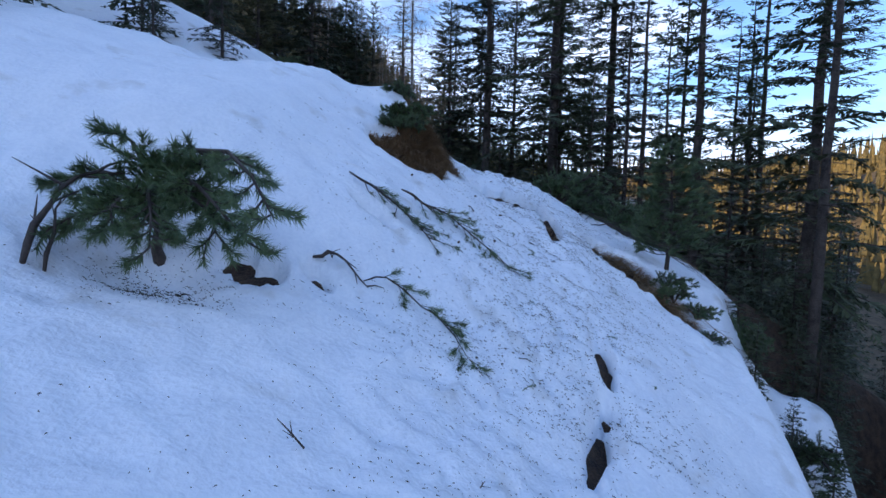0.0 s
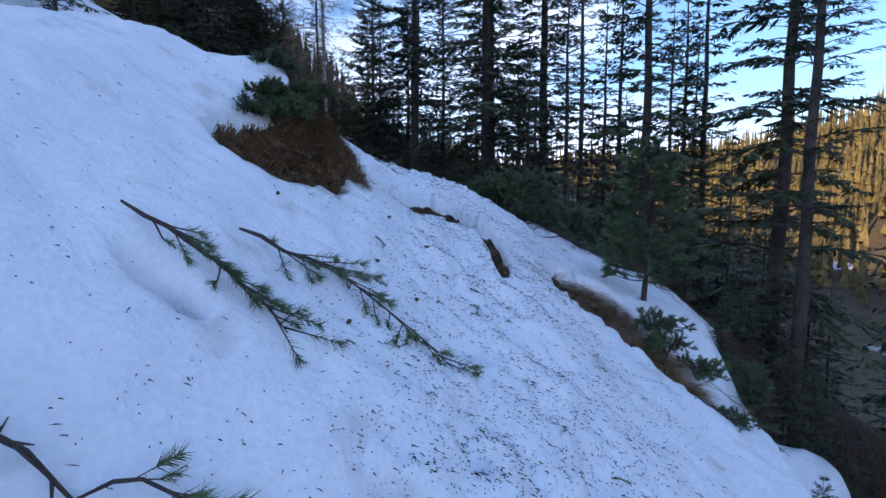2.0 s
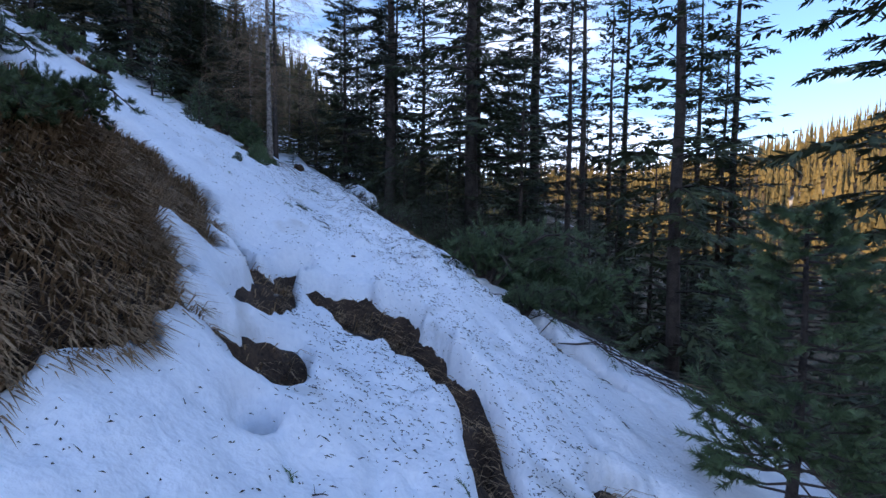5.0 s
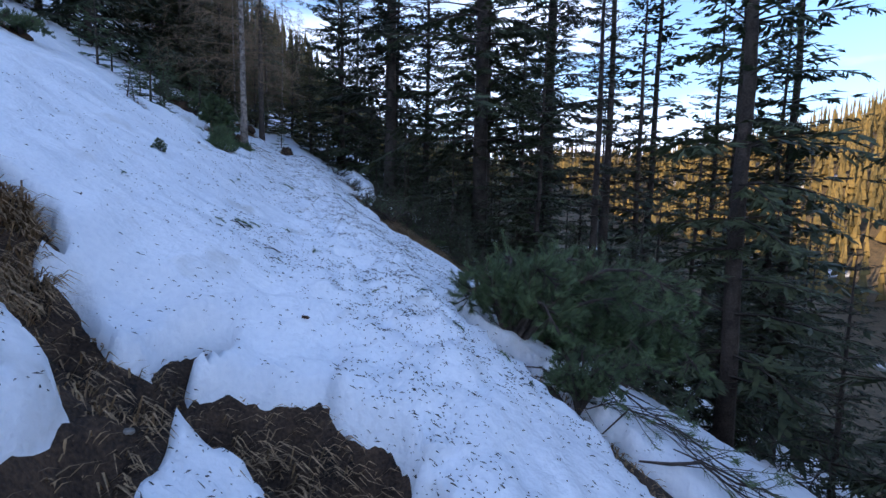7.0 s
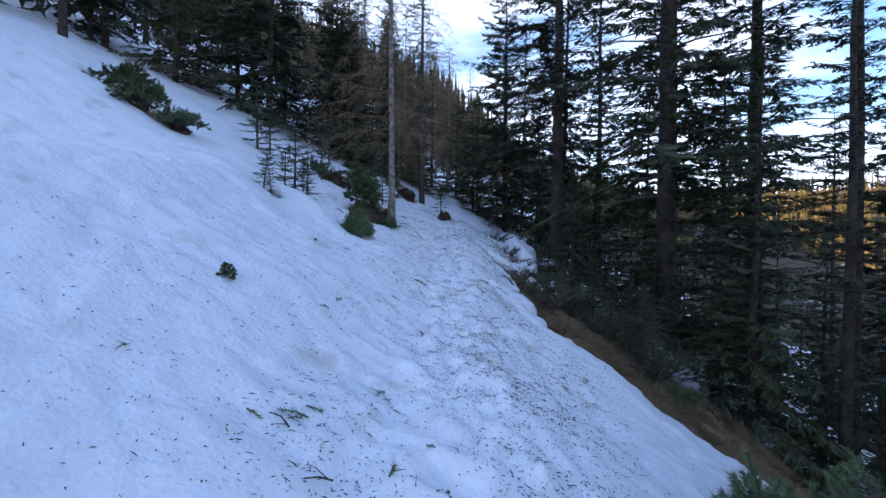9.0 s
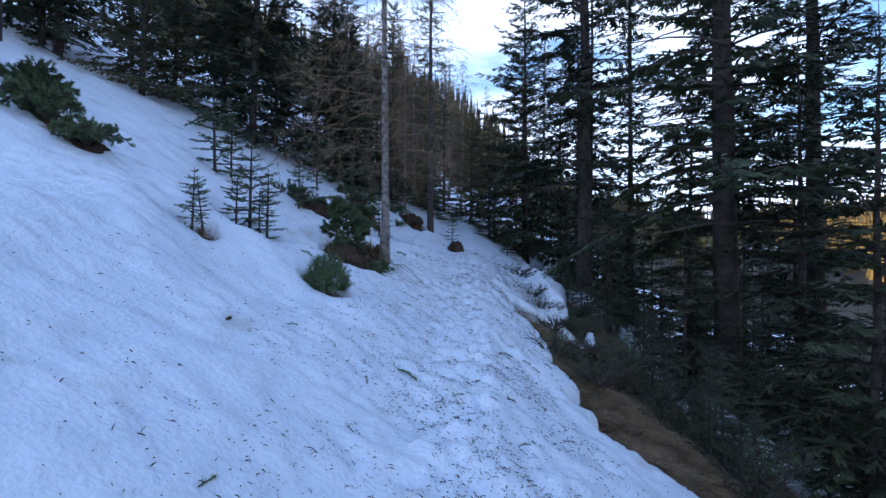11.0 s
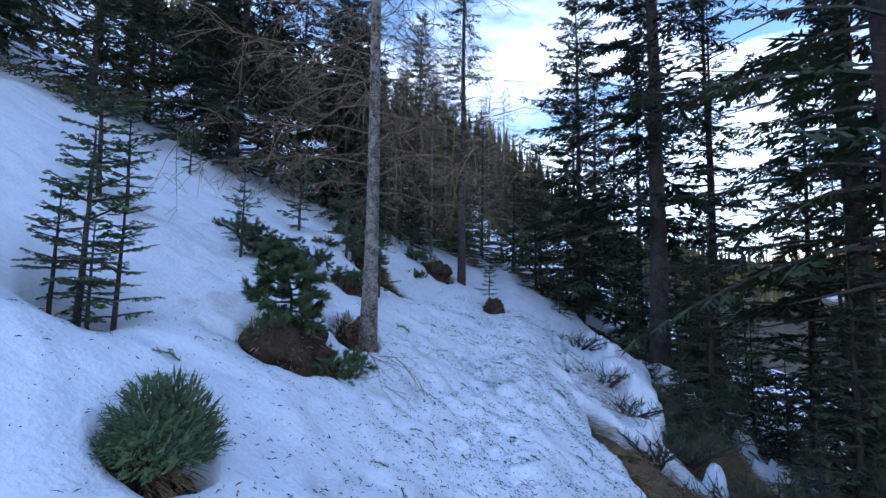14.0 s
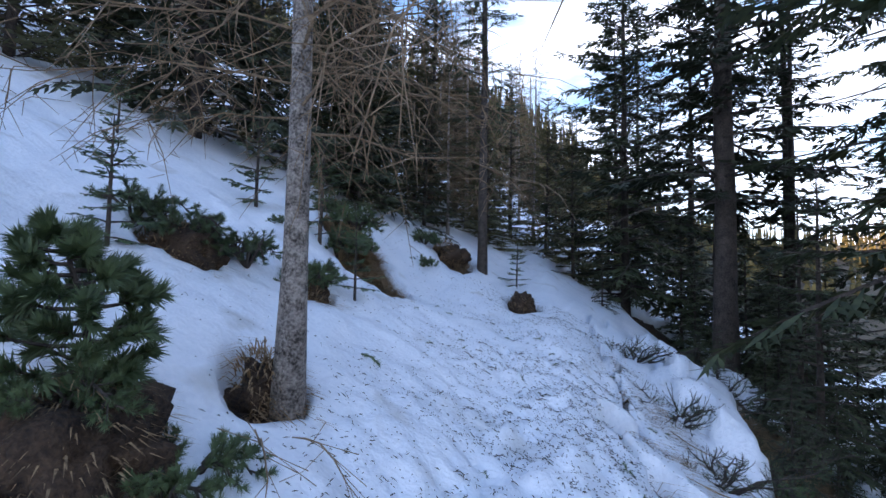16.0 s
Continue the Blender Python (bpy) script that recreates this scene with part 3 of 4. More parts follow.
def larch(height, reach, limbs_n, label, trunk=0.07, first=0.15):
    tree = thing("larch_tree", label, "tree")
    wood, twigs = Geo(), Geo()
    axis = [Vector((0.10 * math.exp(-3 * s) * math.sin(5 * s + 0.6) + 0.02 * s * height * 0.3, -0.05 * math.exp(-3 * s), height * s)) for s in [i / 14 for i in range(15)]]
    axis[0].z -= 0.3
    wood.tube(axis, [trunk * (1.55 if i == 0 else 1.08 if i == 1 else 1) * (1 - i / 14) ** 0.75 + 0.004 for i in range(15)], 10)
    for k in range(limbs_n):
        f = first + (0.97 - first) * (k + rand(0, 1)) / limbs_n
        i = min(int(f * 14), 13)
        p = axis[i].lerp(axis[i + 1], f * 14 - i)
        a = k * 2.4 + rand(-0.5, 0.5)
        L = reach * (1 - f) ** 0.6 * rand(0.55, 1.1)
        out = Vector((math.cos(a), math.sin(a), 0))
        pts = [p + out * (L * s) + Vector((0, 0, L * (0.10 * s - 0.34 * s * s + 0.16 * s ** 3))) + Vector((rand(-1, 1), rand(-1, 1), rand(-1, 1))) * 0.025 * L * (s > 0) for s in (0, 0.2, 0.4, 0.6, 0.8, 1)]
        r = 0.0026 + 0.0036 * L
        twigs.tube(pts, [r, r * 0.85, r * 0.7, r * 0.5, r * 0.35, 0.0015], 4, False)
        for q in range(17):
            s = rand(0.12, 1.0)
            j = min(int(s * 5), 4)
            b = pts[j].lerp(pts[j + 1], s * 5 - j)
            d = (out * 0.5 + Vector((rand(-1, 1), rand(-1, 1), rand(-0.9, 0.25)))).normalized()
            m = L * rand(0.14, 0.42)
            c = b + d * m * 0.5 + Vector((0, 0, -0.05 * m))
            e = b + d * m + Vector((rand(-0.1, 0.1) * m, rand(-0.1, 0.1) * m, -0.28 * m))
            twigs.tube([b, c, e], [0.0034, 0.0026, 0.0012], 3, False)
            for h in range(4):
                g = b.lerp(e, rand(0.2, 0.95))
                o = Vector((rand(-1, 1), rand(-1, 1), rand(-1.0, 0.2))).normalized()
                twigs.tube([g, g + o * m * rand(0.15, 0.4)], [0.0022, 0.001], 3, False)
    part("trunk", wood, LARCH_BARK, tree, "grey scaly trunk, bent at its foot", smooth=True)
    tagged(part("branchwork", twigs, TWIG, tree, "bare drooping brown branches and twigs"), kind="stuff")
    return tree


def put(tree, x, y, scale=1.0, turn=0.0, sink=0.0, tilt=0.0):
    return Matrix.LocRotScale((x, y, ground1(x, y) + sink), Euler((radians(tilt), 0, radians(turn))), (scale, scale, scale))


WOODS = "conifers of the mountain forest"
tall_a = spruce(17, 0.20, 2.7, 36, 6, 22, "tall dark spruce with a bare lower trunk and hanging limbs", group=WOODS, gaps=0.15, dead=0.3, fine=0.62, sub=3, width=0.075, trunk=0.21)
tall_b = spruce(16, 0.10, 2.4, 38, 6, 18, "tall dense dark green spruce standing on the snowy slope", group=WOODS, gaps=0.1, fine=0.72, sub=2, width=0.085)
thin_c = spruce(15, 0.30, 1.5, 32, 5, 16, "slender spruce with thin ragged limbs", group=WOODS, gaps=0.25, dead=0.3, fine=0.72, sub=2, width=0.085)
full_d = spruce(9, 0.04, 2.1, 28, 6, 17, "full dark green spruce with foliage down to the snow", group=WOODS, gaps=0.06, fine=0.75, sub=2, width=0.085)
small_e = spruce(4.5, 0.04, 1.25, 20, 6, 10, "young dark green spruce at the forest edge", group=WOODS, gaps=0.06, sub=2, fine=0.8, width=0.08)
back_f = spruce(16, 0.06, 2.5, 27, 5, 6, "tall dark spruce deeper in the forest", group=WOODS, gaps=0.08, sub=1, simple=True, width=0.15)
open_g = spruce(15, 0.08, 2.0, 26, 5, 15, "open spruce with spaced level limbs on the slope below", group=WOODS, gaps=0.2, fine=0.9, sub=3, width=0.08, trunk=0.14)
low_h = spruce(8, 0.03, 2.1, 21, 6, 8, "dense dark spruce on the slope below", group=WOODS, gaps=0.05, sub=1, simple=True, width=0.14)
olive_o = spruce(9, 0.04, 2.0, 26, 6, 17, "full olive-green conifer on the slope above, coloured lighter as if lit", group=WOODS, gaps=0.1, fine=0.75, sub=2, width=0.085, foliage=OLIVE_LIT, droop=0.5)
olive_q = spruce(16, 0.05, 2.4, 27, 5, 7, "tall olive-brown conifer deeper in the forest above, coloured lighter as if lit", group=WOODS, gaps=0.1, sub=1, simple=True, width=0.15, foliage=OLIVE_LIT)
protos = {"o": olive_o, "q": olive_q, "g": open_g, "h": low_h, "f": back_f, "a": tall_a, "b": tall_b, "c": thin_c, "d": full_d, "e": small_e}
used = set()


def plant(kind, x, y, scale=1.0, turn=None, sink=-0.05, tilt=0.0):
    # most trees upslope take the olive needles with light put into their colour
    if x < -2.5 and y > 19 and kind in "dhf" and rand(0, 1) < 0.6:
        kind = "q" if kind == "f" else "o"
    m = put(None, x, y, scale, rand(0, 360) if turn is None else turn, sink, tilt)
    if kind not in used:
        used.add(kind)
        protos[kind].matrix_basis = m
        return protos[kind]
    return copy_thing(protos[kind], m)


# The trees that stand along the walk: kind, x, y, size.
for kind, x, y, s in [
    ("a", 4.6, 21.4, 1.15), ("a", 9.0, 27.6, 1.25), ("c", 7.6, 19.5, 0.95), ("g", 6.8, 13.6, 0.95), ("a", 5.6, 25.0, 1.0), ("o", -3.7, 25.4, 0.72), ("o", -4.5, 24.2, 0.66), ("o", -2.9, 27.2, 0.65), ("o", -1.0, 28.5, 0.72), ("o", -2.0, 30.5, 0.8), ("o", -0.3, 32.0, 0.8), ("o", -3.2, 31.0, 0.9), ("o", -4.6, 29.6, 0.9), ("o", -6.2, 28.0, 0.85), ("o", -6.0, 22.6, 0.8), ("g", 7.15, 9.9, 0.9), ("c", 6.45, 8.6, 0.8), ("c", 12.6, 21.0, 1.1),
    ("a", 2.2, 27.2, 1.0), ("c", 4.0, 29.8, 1.05), ("d", -0.1, 34.0, (13.9 - ground1(-0.1, 34.0)) / 9), ("c", -2.0, 23.7, 0.62), ("d", 5.0, 26.0, 0.9), 
    ("b", 1.6, 40.0, 0.7), ("b", 9.8, 16.4, 0.9), ("c", 12.2, 21.5, 1.0), ("b", 9.6, 6.8, 1.0),
    ("a", 10.5, 3.5, 1.0), ("c", 6.0, 16.8, 0.7), ("d", 5.0, 17.6, 0.7), ("e", 3.9, 21.4, 0.8), ("d", 5.7, 20.9, 0.85), ("e", 4.4, 12.2, 0.7), ("h", 8.0, 16.4, 0.8),
    ("h", 8.8, 8.2, 0.75), ("h", 9.0, 12.2, 0.85), ("h", 11.5, 8.5, 0.9), ("e", 6.6, 11.6, 0.9), ("e", 6.2, 8.0, 0.8), ("h", 7.6, 5.6, 0.7),
    ("d", 0.25, 29.5, 1.15), ("f", 2.6, 31.0, 0.9), ("f", 2.4, 35.0, 0.95), ("f", 0.6, 42.0, 1.0), ("f", 3.8, 29.0, 0.85), ("f", 14.0, 10.0, 0.95), ("f", 13.0, 6.0, 1.0), ("f", 15.0, 22.0, 0.7),
    ("d", -4.6, 23.0, 0.65), ("e", -3.7, 22.4, 0.8), ("e", -3.4, 24.4, 0.9), ("h", -5.6, 25.5, 0.8), ("h", -7.6, 20.8, 0.85), ("b", -7.5, 22.5, 0.75),
    ("h", -8.6, 18.4, 0.9), ("f", -9.0, 16.2, 0.8), ("f", -10.5, 19.5, 0.8), ("f", -11.2, 15.0, 0.8), ("h", -8.4, 14.6, 0.7), ("f", -9.6, 12.2, 0.65),
    ("h", -6.4, 10.8, 0.55), ("h", -8.2, 9.4, 0.8), ("e", -5.2, 11.9, 0.8), ("h", -7.2, 6.8, 0.7), ("f", -9.0, 4.6, 0.7), ("f", -11.5, 8.0, 0.8),
    ("e", -4.9, 8.6, 0.62), ("e", -5.4, 5.6, 0.55), ("f", -12.0, 24.0, 0.7), ("f", -9.0, 28.0, 0.65), ("h", -6.8, 30.0, 0.9), ("e", -4.3, 31.5, 0.9),
    ("b", -8.2, 18.4, 0.75), ("d", -7.1, 19.3, 0.95), ("d", -5.5, 20.8, 0.9), ("d", -4.0, 22.6, 0.6), ("c", -7.8, 17.0, 0.6), ("d", -4.6, 26.6, 0.75), ("h", -3.7, 29.0, 0.8), ("d", -3.2, 27.8, 0.5), ("h", -5.0, 33.0, 0.9), ("h", -2.4, 35.5, 0.9), ("d", -6.4, 35.5, 0.9), ("d", -4.4, 24.0, 0.8), ("e", -2.0, 31.0, 0.35), ("e", -0.9, 29.0, 0.5), ("e", -0.2, 26.8, 0.45)]:
    plant(kind, x, y, s)
# Lower trees that close the slope below, and the wood beyond.
for n in range(54):
    x, y = rand(8.5, 26), rand(-2, 46)
    plant("f" if n % 3 else "h", x + 0.05 * max(y - 25, 0), y, rand(0.75, 1.1))
for n in range(20):
    y = rand(15, 25)
    plant("e", float(along(y, 1)) + rand(2.3, 3.8), y, rand(0.22, 0.45))
# A belt of young trees close under the path's edge.
for n in range(44):
    y = rand(14, 34)
    plant("h" if y > 25 else "e", float(along(y, 1)) + (rand(3.0, 7.5) if y > 20 else rand(4.0, 8.0)), y, rand(0.35, 0.7) if y > 25 else rand(0.55, 1.2))
for x, y, s in [(4.3, 6.7, 0.2), (4.8, 8.0, 0.22), (4.3, 5.9, 0.2), (6.4, 9.0, 0.3), (6.8, 8.6, 0.3), (5.4, 7.5, 0.26), (5.1, 6.2, 0.25), (5.6, 8.7, 0.25), (6.0, 7.4, 0.3), (7.4, 9.4, 0.35), (4.4, 4.9, 0.2), (5.2, 5.2, 0.3), (6.3, 6.0, 0.35), (4.2, 4.0, 0.2), (7.3, 7.6, 0.4)]:
    plant("h", x, y, s)
for n in range(62):
    side = n % 5 % 3 if n < 40 else 2 if n % 3 else 1
    x, y = ((rand(16, 46), rand(-12, 40)), (rand(-40, -13), rand(0, 60)), (rand(-28, 20), rand(36, 92)))[side]
    plant("f", x, y, rand(0.7, 1.1) * (0.55 if -20 < x < 1 else 1))

for n in range(16):
    plant("f", rand(-17, -5.5), rand(38, 64), rand(0.38, 0.6))

larch_tree = larch(8.2, 1.85, 120, "bare winter larch with a grey trunk beside the path", 0.056)
larch_tree.matrix_basis = put(None, -1.22, 17.40, 1.0, 60, 0.14)
for x, y, size, turn in [(-5.6, 24.2, 1.0, 140), (-3.1, 24.8, 0.8, 70), (-7.0, 27.6, 1.15, 330), (-8.4, 31.2, 1.2, 50), (-4.8, 28.8, 1.1, 220), (-12.0, 52.0, 1.6, 80), (-9.0, 58.0, 1.7, 150), (-15.0, 62.0, 1.7, 10), (-6.0, 66.0, 1.7, 260), (-18.0, 48.0, 1.5, 300), (-3.6, 27.5, 1.15, 10), (-5.2, 31.0, 1.3, 100), (-2.6, 32.0, 1.2, 200), (-7.5, 34.0, 1.4, 290), (-4.4, 37.5, 1.4, 30), (-9.5, 38.5, 1.5, 160), (-6.0, 43.0, 1.5, 240)]:
    copy_thing(larch_tree, put(None, x, y, size * (0.72 if y < 45 else 0.85), turn, 0.1))

# Far woods on the mountain sides.
far = Geo()
places = np.array([(rand(85, 360), rand(-100, 300)) if n % 2 else (rand(130, 520), rand(-120, 620)) if n % 4 == 2 else (rand(-260, 60), rand(150, 460)) for n in range(8000)] + [(rand(-42, -3), rand(58, 108)) for n in range(420)])
for (x, y), z in zip(places.tolist(), land(places[:, 0], places[:, 1]).tolist()):
    h, r = (rand(9, 18), rand(1.1, 1.9)) if y > 120 or x > 0 else (rand(5, 10), rand(0.7, 1.2))
    for tier in range(5):
        b, t = z + h * (0.08 + 0.17 * tier), z + h * (0.36 + 0.16 * tier)
        rr, o = r * (1 - 0.17 * tier), rand(0, 6)
        ring = [(x + rr * rand(0.4, 1.2) * math.cos(o + 1.571 * k), y + rr * rand(0.4, 1.2) * math.sin(o + 1.571 * k), b + rand(-0.6, 0.6)) for k in range(4)]
        far.add(ring + [(x, y, t)], [(k, (k + 1) % 4, 4) for k in range(4)])
tagged(part("far_woods", far, FAR_WOOD), "distant conifer forest on the mountain sides, partly in golden sun", "forest", kind="stuff")


# ---- dwarf pines, young spruces and bushes on the snow ----
pine = dwarf_pine("dwarf_pine", "dark green dwarf pine hanging over a grassy bank", 15, 0.60, 0.42, 14, (0.2, -0.1, 0), count=80, group=PINES, bare_low=0.16, bow=1.4)
pine.matrix_basis = put(None, -0.62, 6.92, 0.62, 0, 0.02)
for x, y, s, turn, up in [(-0.82, 6.66, 0.75, 40, 0.1), (-0.50, 7.22, 0.8, 120, 0.1), (-0.38, 7.6, 0.8, 300, 0.1), (-0.75, 7.4, 0.85, 80, 0.15), (-0.66, 6.95, 0.8, 230, 0.12), (-3.45, 14.75, 1.0, 0, 0.32), (-3.95, 14.75, 1.3, 200, 0.35), (-4.6, 15.2, 1.3, 260, 0.35), (-3.5, 3.55, 0.7, 0, 0.15)]:
    copy_thing(pine, put(None, x, y, s, turn, up))
upright = young_pine(2.1, 0.78, "young green pine with a short dark stem below the path", 105)
upright.matrix_basis = put(None, 3.3, 7.35, 0.95, 0, 0.0)
bent_pine = limb_pine("small dark green pine leaning over a melted hollow in the snow",
                      [((1.38, -1.28, 0.40), 1.1), ((1.05, -0.95, 0.22), 1.0), ((0.62, -0.52, 0.72), 0.6), ((0.25, -0.35, 0.74), 1.2), ((-0.08, -0.35, 0.98), 0.3), ((-0.38, -0.55, 0.58), 0.5),
                       ((-0.30, -0.70, 0.28), 0.7), ((0.55, -1.00, 0.20), 1.2), ((0.20, -0.95, 0.30), 1.1), ((0.80, -0.75, 0.26), 1.0), ((0.45, -0.30, 0.50), 0.8), ((0.20, -0.60, 0.45), 1.0)], 0.26, 18)
bent_pine.matrix_basis = put(None, -1.93, 3.42, 0.86, 0, 0.06)
wide = dwarf_pine("dwarf_pine", "broad green dwarf pine spreading over the edge of the path", 18, 1.0, 1.2, 20, (0.5, 0.15, 0), count=90, group=PINES, bow=0.3, bare_low=0.2)
wide.matrix_basis = put(None, 2.3, 10.4, 0.95, 0, 0.1)
for x, y, s, turn in [(2.5, 9.6, 0.45, 20), (3.0, 10.9, 1.05, 60), (3.7, 11.3, 1.25, 50),  (4.5, 7.2, 0.8, 100), (4.2, 5.4, 0.8, 160), (4.0, 3.9, 0.7, 10), (4.6, 6.3, 0.8, 220)]:
    copy_thing(wide, put(None, x, y, s, turn, 0.05))
mound_pine = dwarf_pine("dwarf_pine", "small dwarf pine with upright shoots on a dark earth mound", 10, 0.5, 0.34, 8, (0.25, -0.15, 0), count=85, group=PINES, bow=1.2)
mound_pine.matrix_basis = put(None, -1.12, 16.80, 0.65, 0, 0.12)
shoot_pine = young_pine(0.66, 0.34, "small upright pine growing on a dark earth mound", 34)
copy_thing(mound_pine, put(None, -1.30, 16.50, 0.95, 200, 0.26))
shoot_pine.matrix_basis = put(None, -1.42, 16.58, 1.0, 0, 0.16)
for x, y, s, turn in [(-2.68, 18.12, 1.3, 70), (-2.15, 18.95, 1.1, 20), (-3.0, 18.0, 1.2, 140), (-2.35, 18.45, 1.2, 260), (-2.6, 20.3, 1.3, 30), (-2.85, 20.9, 1.4, 190), (2.95, 6.3, 0.9, 150), (3.05, 6.75, 1.1, 30), (3.2, 6.2, 0.9, 80), (3.0, 5.5, 0.6, 20), (1.75, 17.5, 0.7, 40), (2.2, 18.6, 0.9, 140), (2.6, 16.6, 0.8, 250), (1.45, 19.8, 0.6, 10), (3.3, 15.4, 0.9, 70), (-2.8, 23.0, 1.1, 30), (1.6, 20.6, 0.7, 90), (-2.5, 22.2, 0.8, 130), (-3.3, 21.0, 1.0, 10), (-2.9, 19.6, 0.8, 200)]:
    copy_thing(mound_pine, put(None, x, y, s, turn, 0.18))

tangle = dwarf_pine("dwarf_pine", "thin dark dwarf pine with few needles at the path's edge", 12, 0.85, 0.5, 9, (0.35, -0.2, 0), count=16, group=PINES, needle=0.04, bare_low=0.3, wood_mat=WET_WOOD)
tangle.matrix_basis = put(None, 1.25, 17.25, 0.8, 0, 0.15)
for x, y, s, turn in [(1.55, 17.9, 0.8, 70), (1.75, 16.5, 0.9, 130), (1.25, 18.8, 0.8, 200), (2.0, 17.4, 1.0, 250), (1.9, 18.6, 1.0, 310), (1.0, 19.8, 0.8, 20), (1.7, 19.8, 1.0, 110), (2.5, 16.9, 1.1, 160), (2.6, 18.0, 1.1, 30), (0.8, 21.0, 0.9, 280), (1.6, 21.2, 1.1, 60), (2.5, 19.6, 1.2, 340), (3.1, 15.9, 1.1, 190), (3.4, 17.0, 1.2, 90), (0.4, 22.4, 0.9, 10), (1.3, 22.8, 1.1, 150)]:
    copy_thing(tangle, put(None, x, y, s, turn, 0.15))

YOUNG = "young spruces on the snow slope"
young = spruce(1.05, 0.14, 0.42, 9, 5, 8, "young spruce half sunk in a melted hollow of snow", "conifer", YOUNG, 0.016, 0.15, 4, foliage=PINE, droop=0.6)
young.matrix_basis = put(None, -2.18, 15.68, 1.15, 0, 0.05)
for x, y, s, turn, tilt in [(-2.08, 14.62, 0.46, 40, 22), (-2.0, 14.66, 0.40, 160, -8), (-2.02, 15.78, 0.75, 90, 0), (-2.30, 15.6, 0.6, 10, 0), (-2.0, 15.6, 0.5, 200, 0), (-3.4, 16.7, 1.1, 200, -4), (-3.25, 16.85, 0.8, 20, 5), (-4.95, 19.25, 0.65, 30, 0), (-3.3, 19.6, 0.9, 140, 0), (-1.45, 23.9, 0.7, 60, 0),
                            (-1.9, 19.3, 0.6, 250, 0), (-2.7, 19.9, 1.0, 20, 0), (-2.55, 17.5, 0.7, 310, 0)]:
    copy_thing(young, put(None, x, y, s, turn, 0.1, tilt))
def dome_bush(r, tall, shoots, label):
    """A low dome of short spruce sprays that hides its stem."""
    bush = thing("spruce_bush", label, "shrub")
    stem, leaves = Geo(), Geo()
    stem.tube([(0, 0, -0.1), (0, 0, tall * 0.6)], [0.014, 0.006], 6)
    for k in range(shoots):
        a, c = rand(0, 6.283), rand(-0.15, 1)
        out = Vector((math.cos(a) * math.sqrt(1 - c * c), math.sin(a) * math.sqrt(1 - c * c), c))
        p = Vector((out.x * r, out.y * r, 0.35 * tall + out.z * tall * 0.6)) * rand(0.55, 0.95)
        d = (out + Vector((rand(-0.6, 0.6), rand(-0.6, 0.6), rand(-0.1, 0.8)))).normalized()
        flat = d.orthogonal().normalized()
        m = rand(0.05, 0.10)
        leaves.blade(p, d, flat, m, 0.005)
        for q in range(7):
            e = (d * rand(0.4, 0.9) + flat * rand(0.5, 1) * (1 if q % 2 else -1)).normalized()
            leaves.blade(p + d * m * (0.1 + 0.12 * q), e, d.cross(e).normalized(), m * rand(0.3, 0.5), 0.0035)
    part("stem", stem, BARK, bush)
    tagged(part("foliage", leaves, PINE, bush), kind="stuff")
    return bush


round_bush = dome_bush(0.20, 0.46, 900, "round dark green spruce bush pressed by the snow")
round_bush.matrix_basis = put(None, -0.97, 15.16, 1.0, 0, 0.0)


# ---- branches fallen and bent down on the snow ----
def fallen_branch(label, line, thick, shoots, group="", mat=None, length=0.35, needles=34, sprigs=True):
    """A limb along a line on the plan, raised a little over the snow, with side shoots and needle tufts."""
    fine_line = []
    for (xa, ya, ha), (xb, yb, hb) in zip(line, line[1:]):
        fine_line += [(xa + (xb - xa) * q + rand(-0.012, 0.012), ya + (yb - ya) * q + rand(-0.012, 0.012), ha + (hb - ha) * q + rand(0, 0.012)) for q in (0, 0.5)]
    fine_line.append(line[-1])
    pts = [Vector((x, y, surface1(x, y) + h)) for x, y, h in fine_line]
    root = thing("fallen_branch", label, "branch", group, pts[0])
    o = pts[0]
    pts = [p - o for p in pts]
    wood, leaves = Geo(), Geo()
    n = len(pts)
    wood.tube(pts, [thick * (0.55 if i == 0 else 1 - 0.8 * i / (n - 1)) * rand(0.85, 1.15) for i in range(n)], 6)
    twigs = Geo()
    for k in range(shoots):
        s = (0.15 + 0.85 * (k + rand(0, 1)) / shoots) * (n - 1)
        i = min(int(s), n - 2)
        p = pts[i].lerp(pts[i + 1], s - i)
        d = (pts[i + 1] - pts[i]).normalized()
        d = (d * rand(0.5, 1) + Vector((rand(-0.8, 0.8), rand(-0.8, 0.8), rand(-0.35, 0.3)))).normalized()
        m = length * rand(0.4, 1)
        a, b = p + d * m * 0.5, p + d * m
        for v in (a, b):
            v.z = max(v.z, surface1(v.x + o.x, v.y + o.y) - o.z + 0.012)
        twigs.tube([p, a, b], [thick * 0.35, thick * 0.25, 0.002], 4, False)
        if sprigs:
            brush(leaves, [a, b, b + d * 0.04], needles, 0.06, 0.0021)
    part("limb", wood, mat or WET_WOOD, root, smooth=True)
    tagged(part("shoot_spray", twigs, mat or WET_WOOD, root), kind="stuff")
    if sprigs:
        tagged(part("foliage", leaves, PINE, root), kind="stuff")
    return root


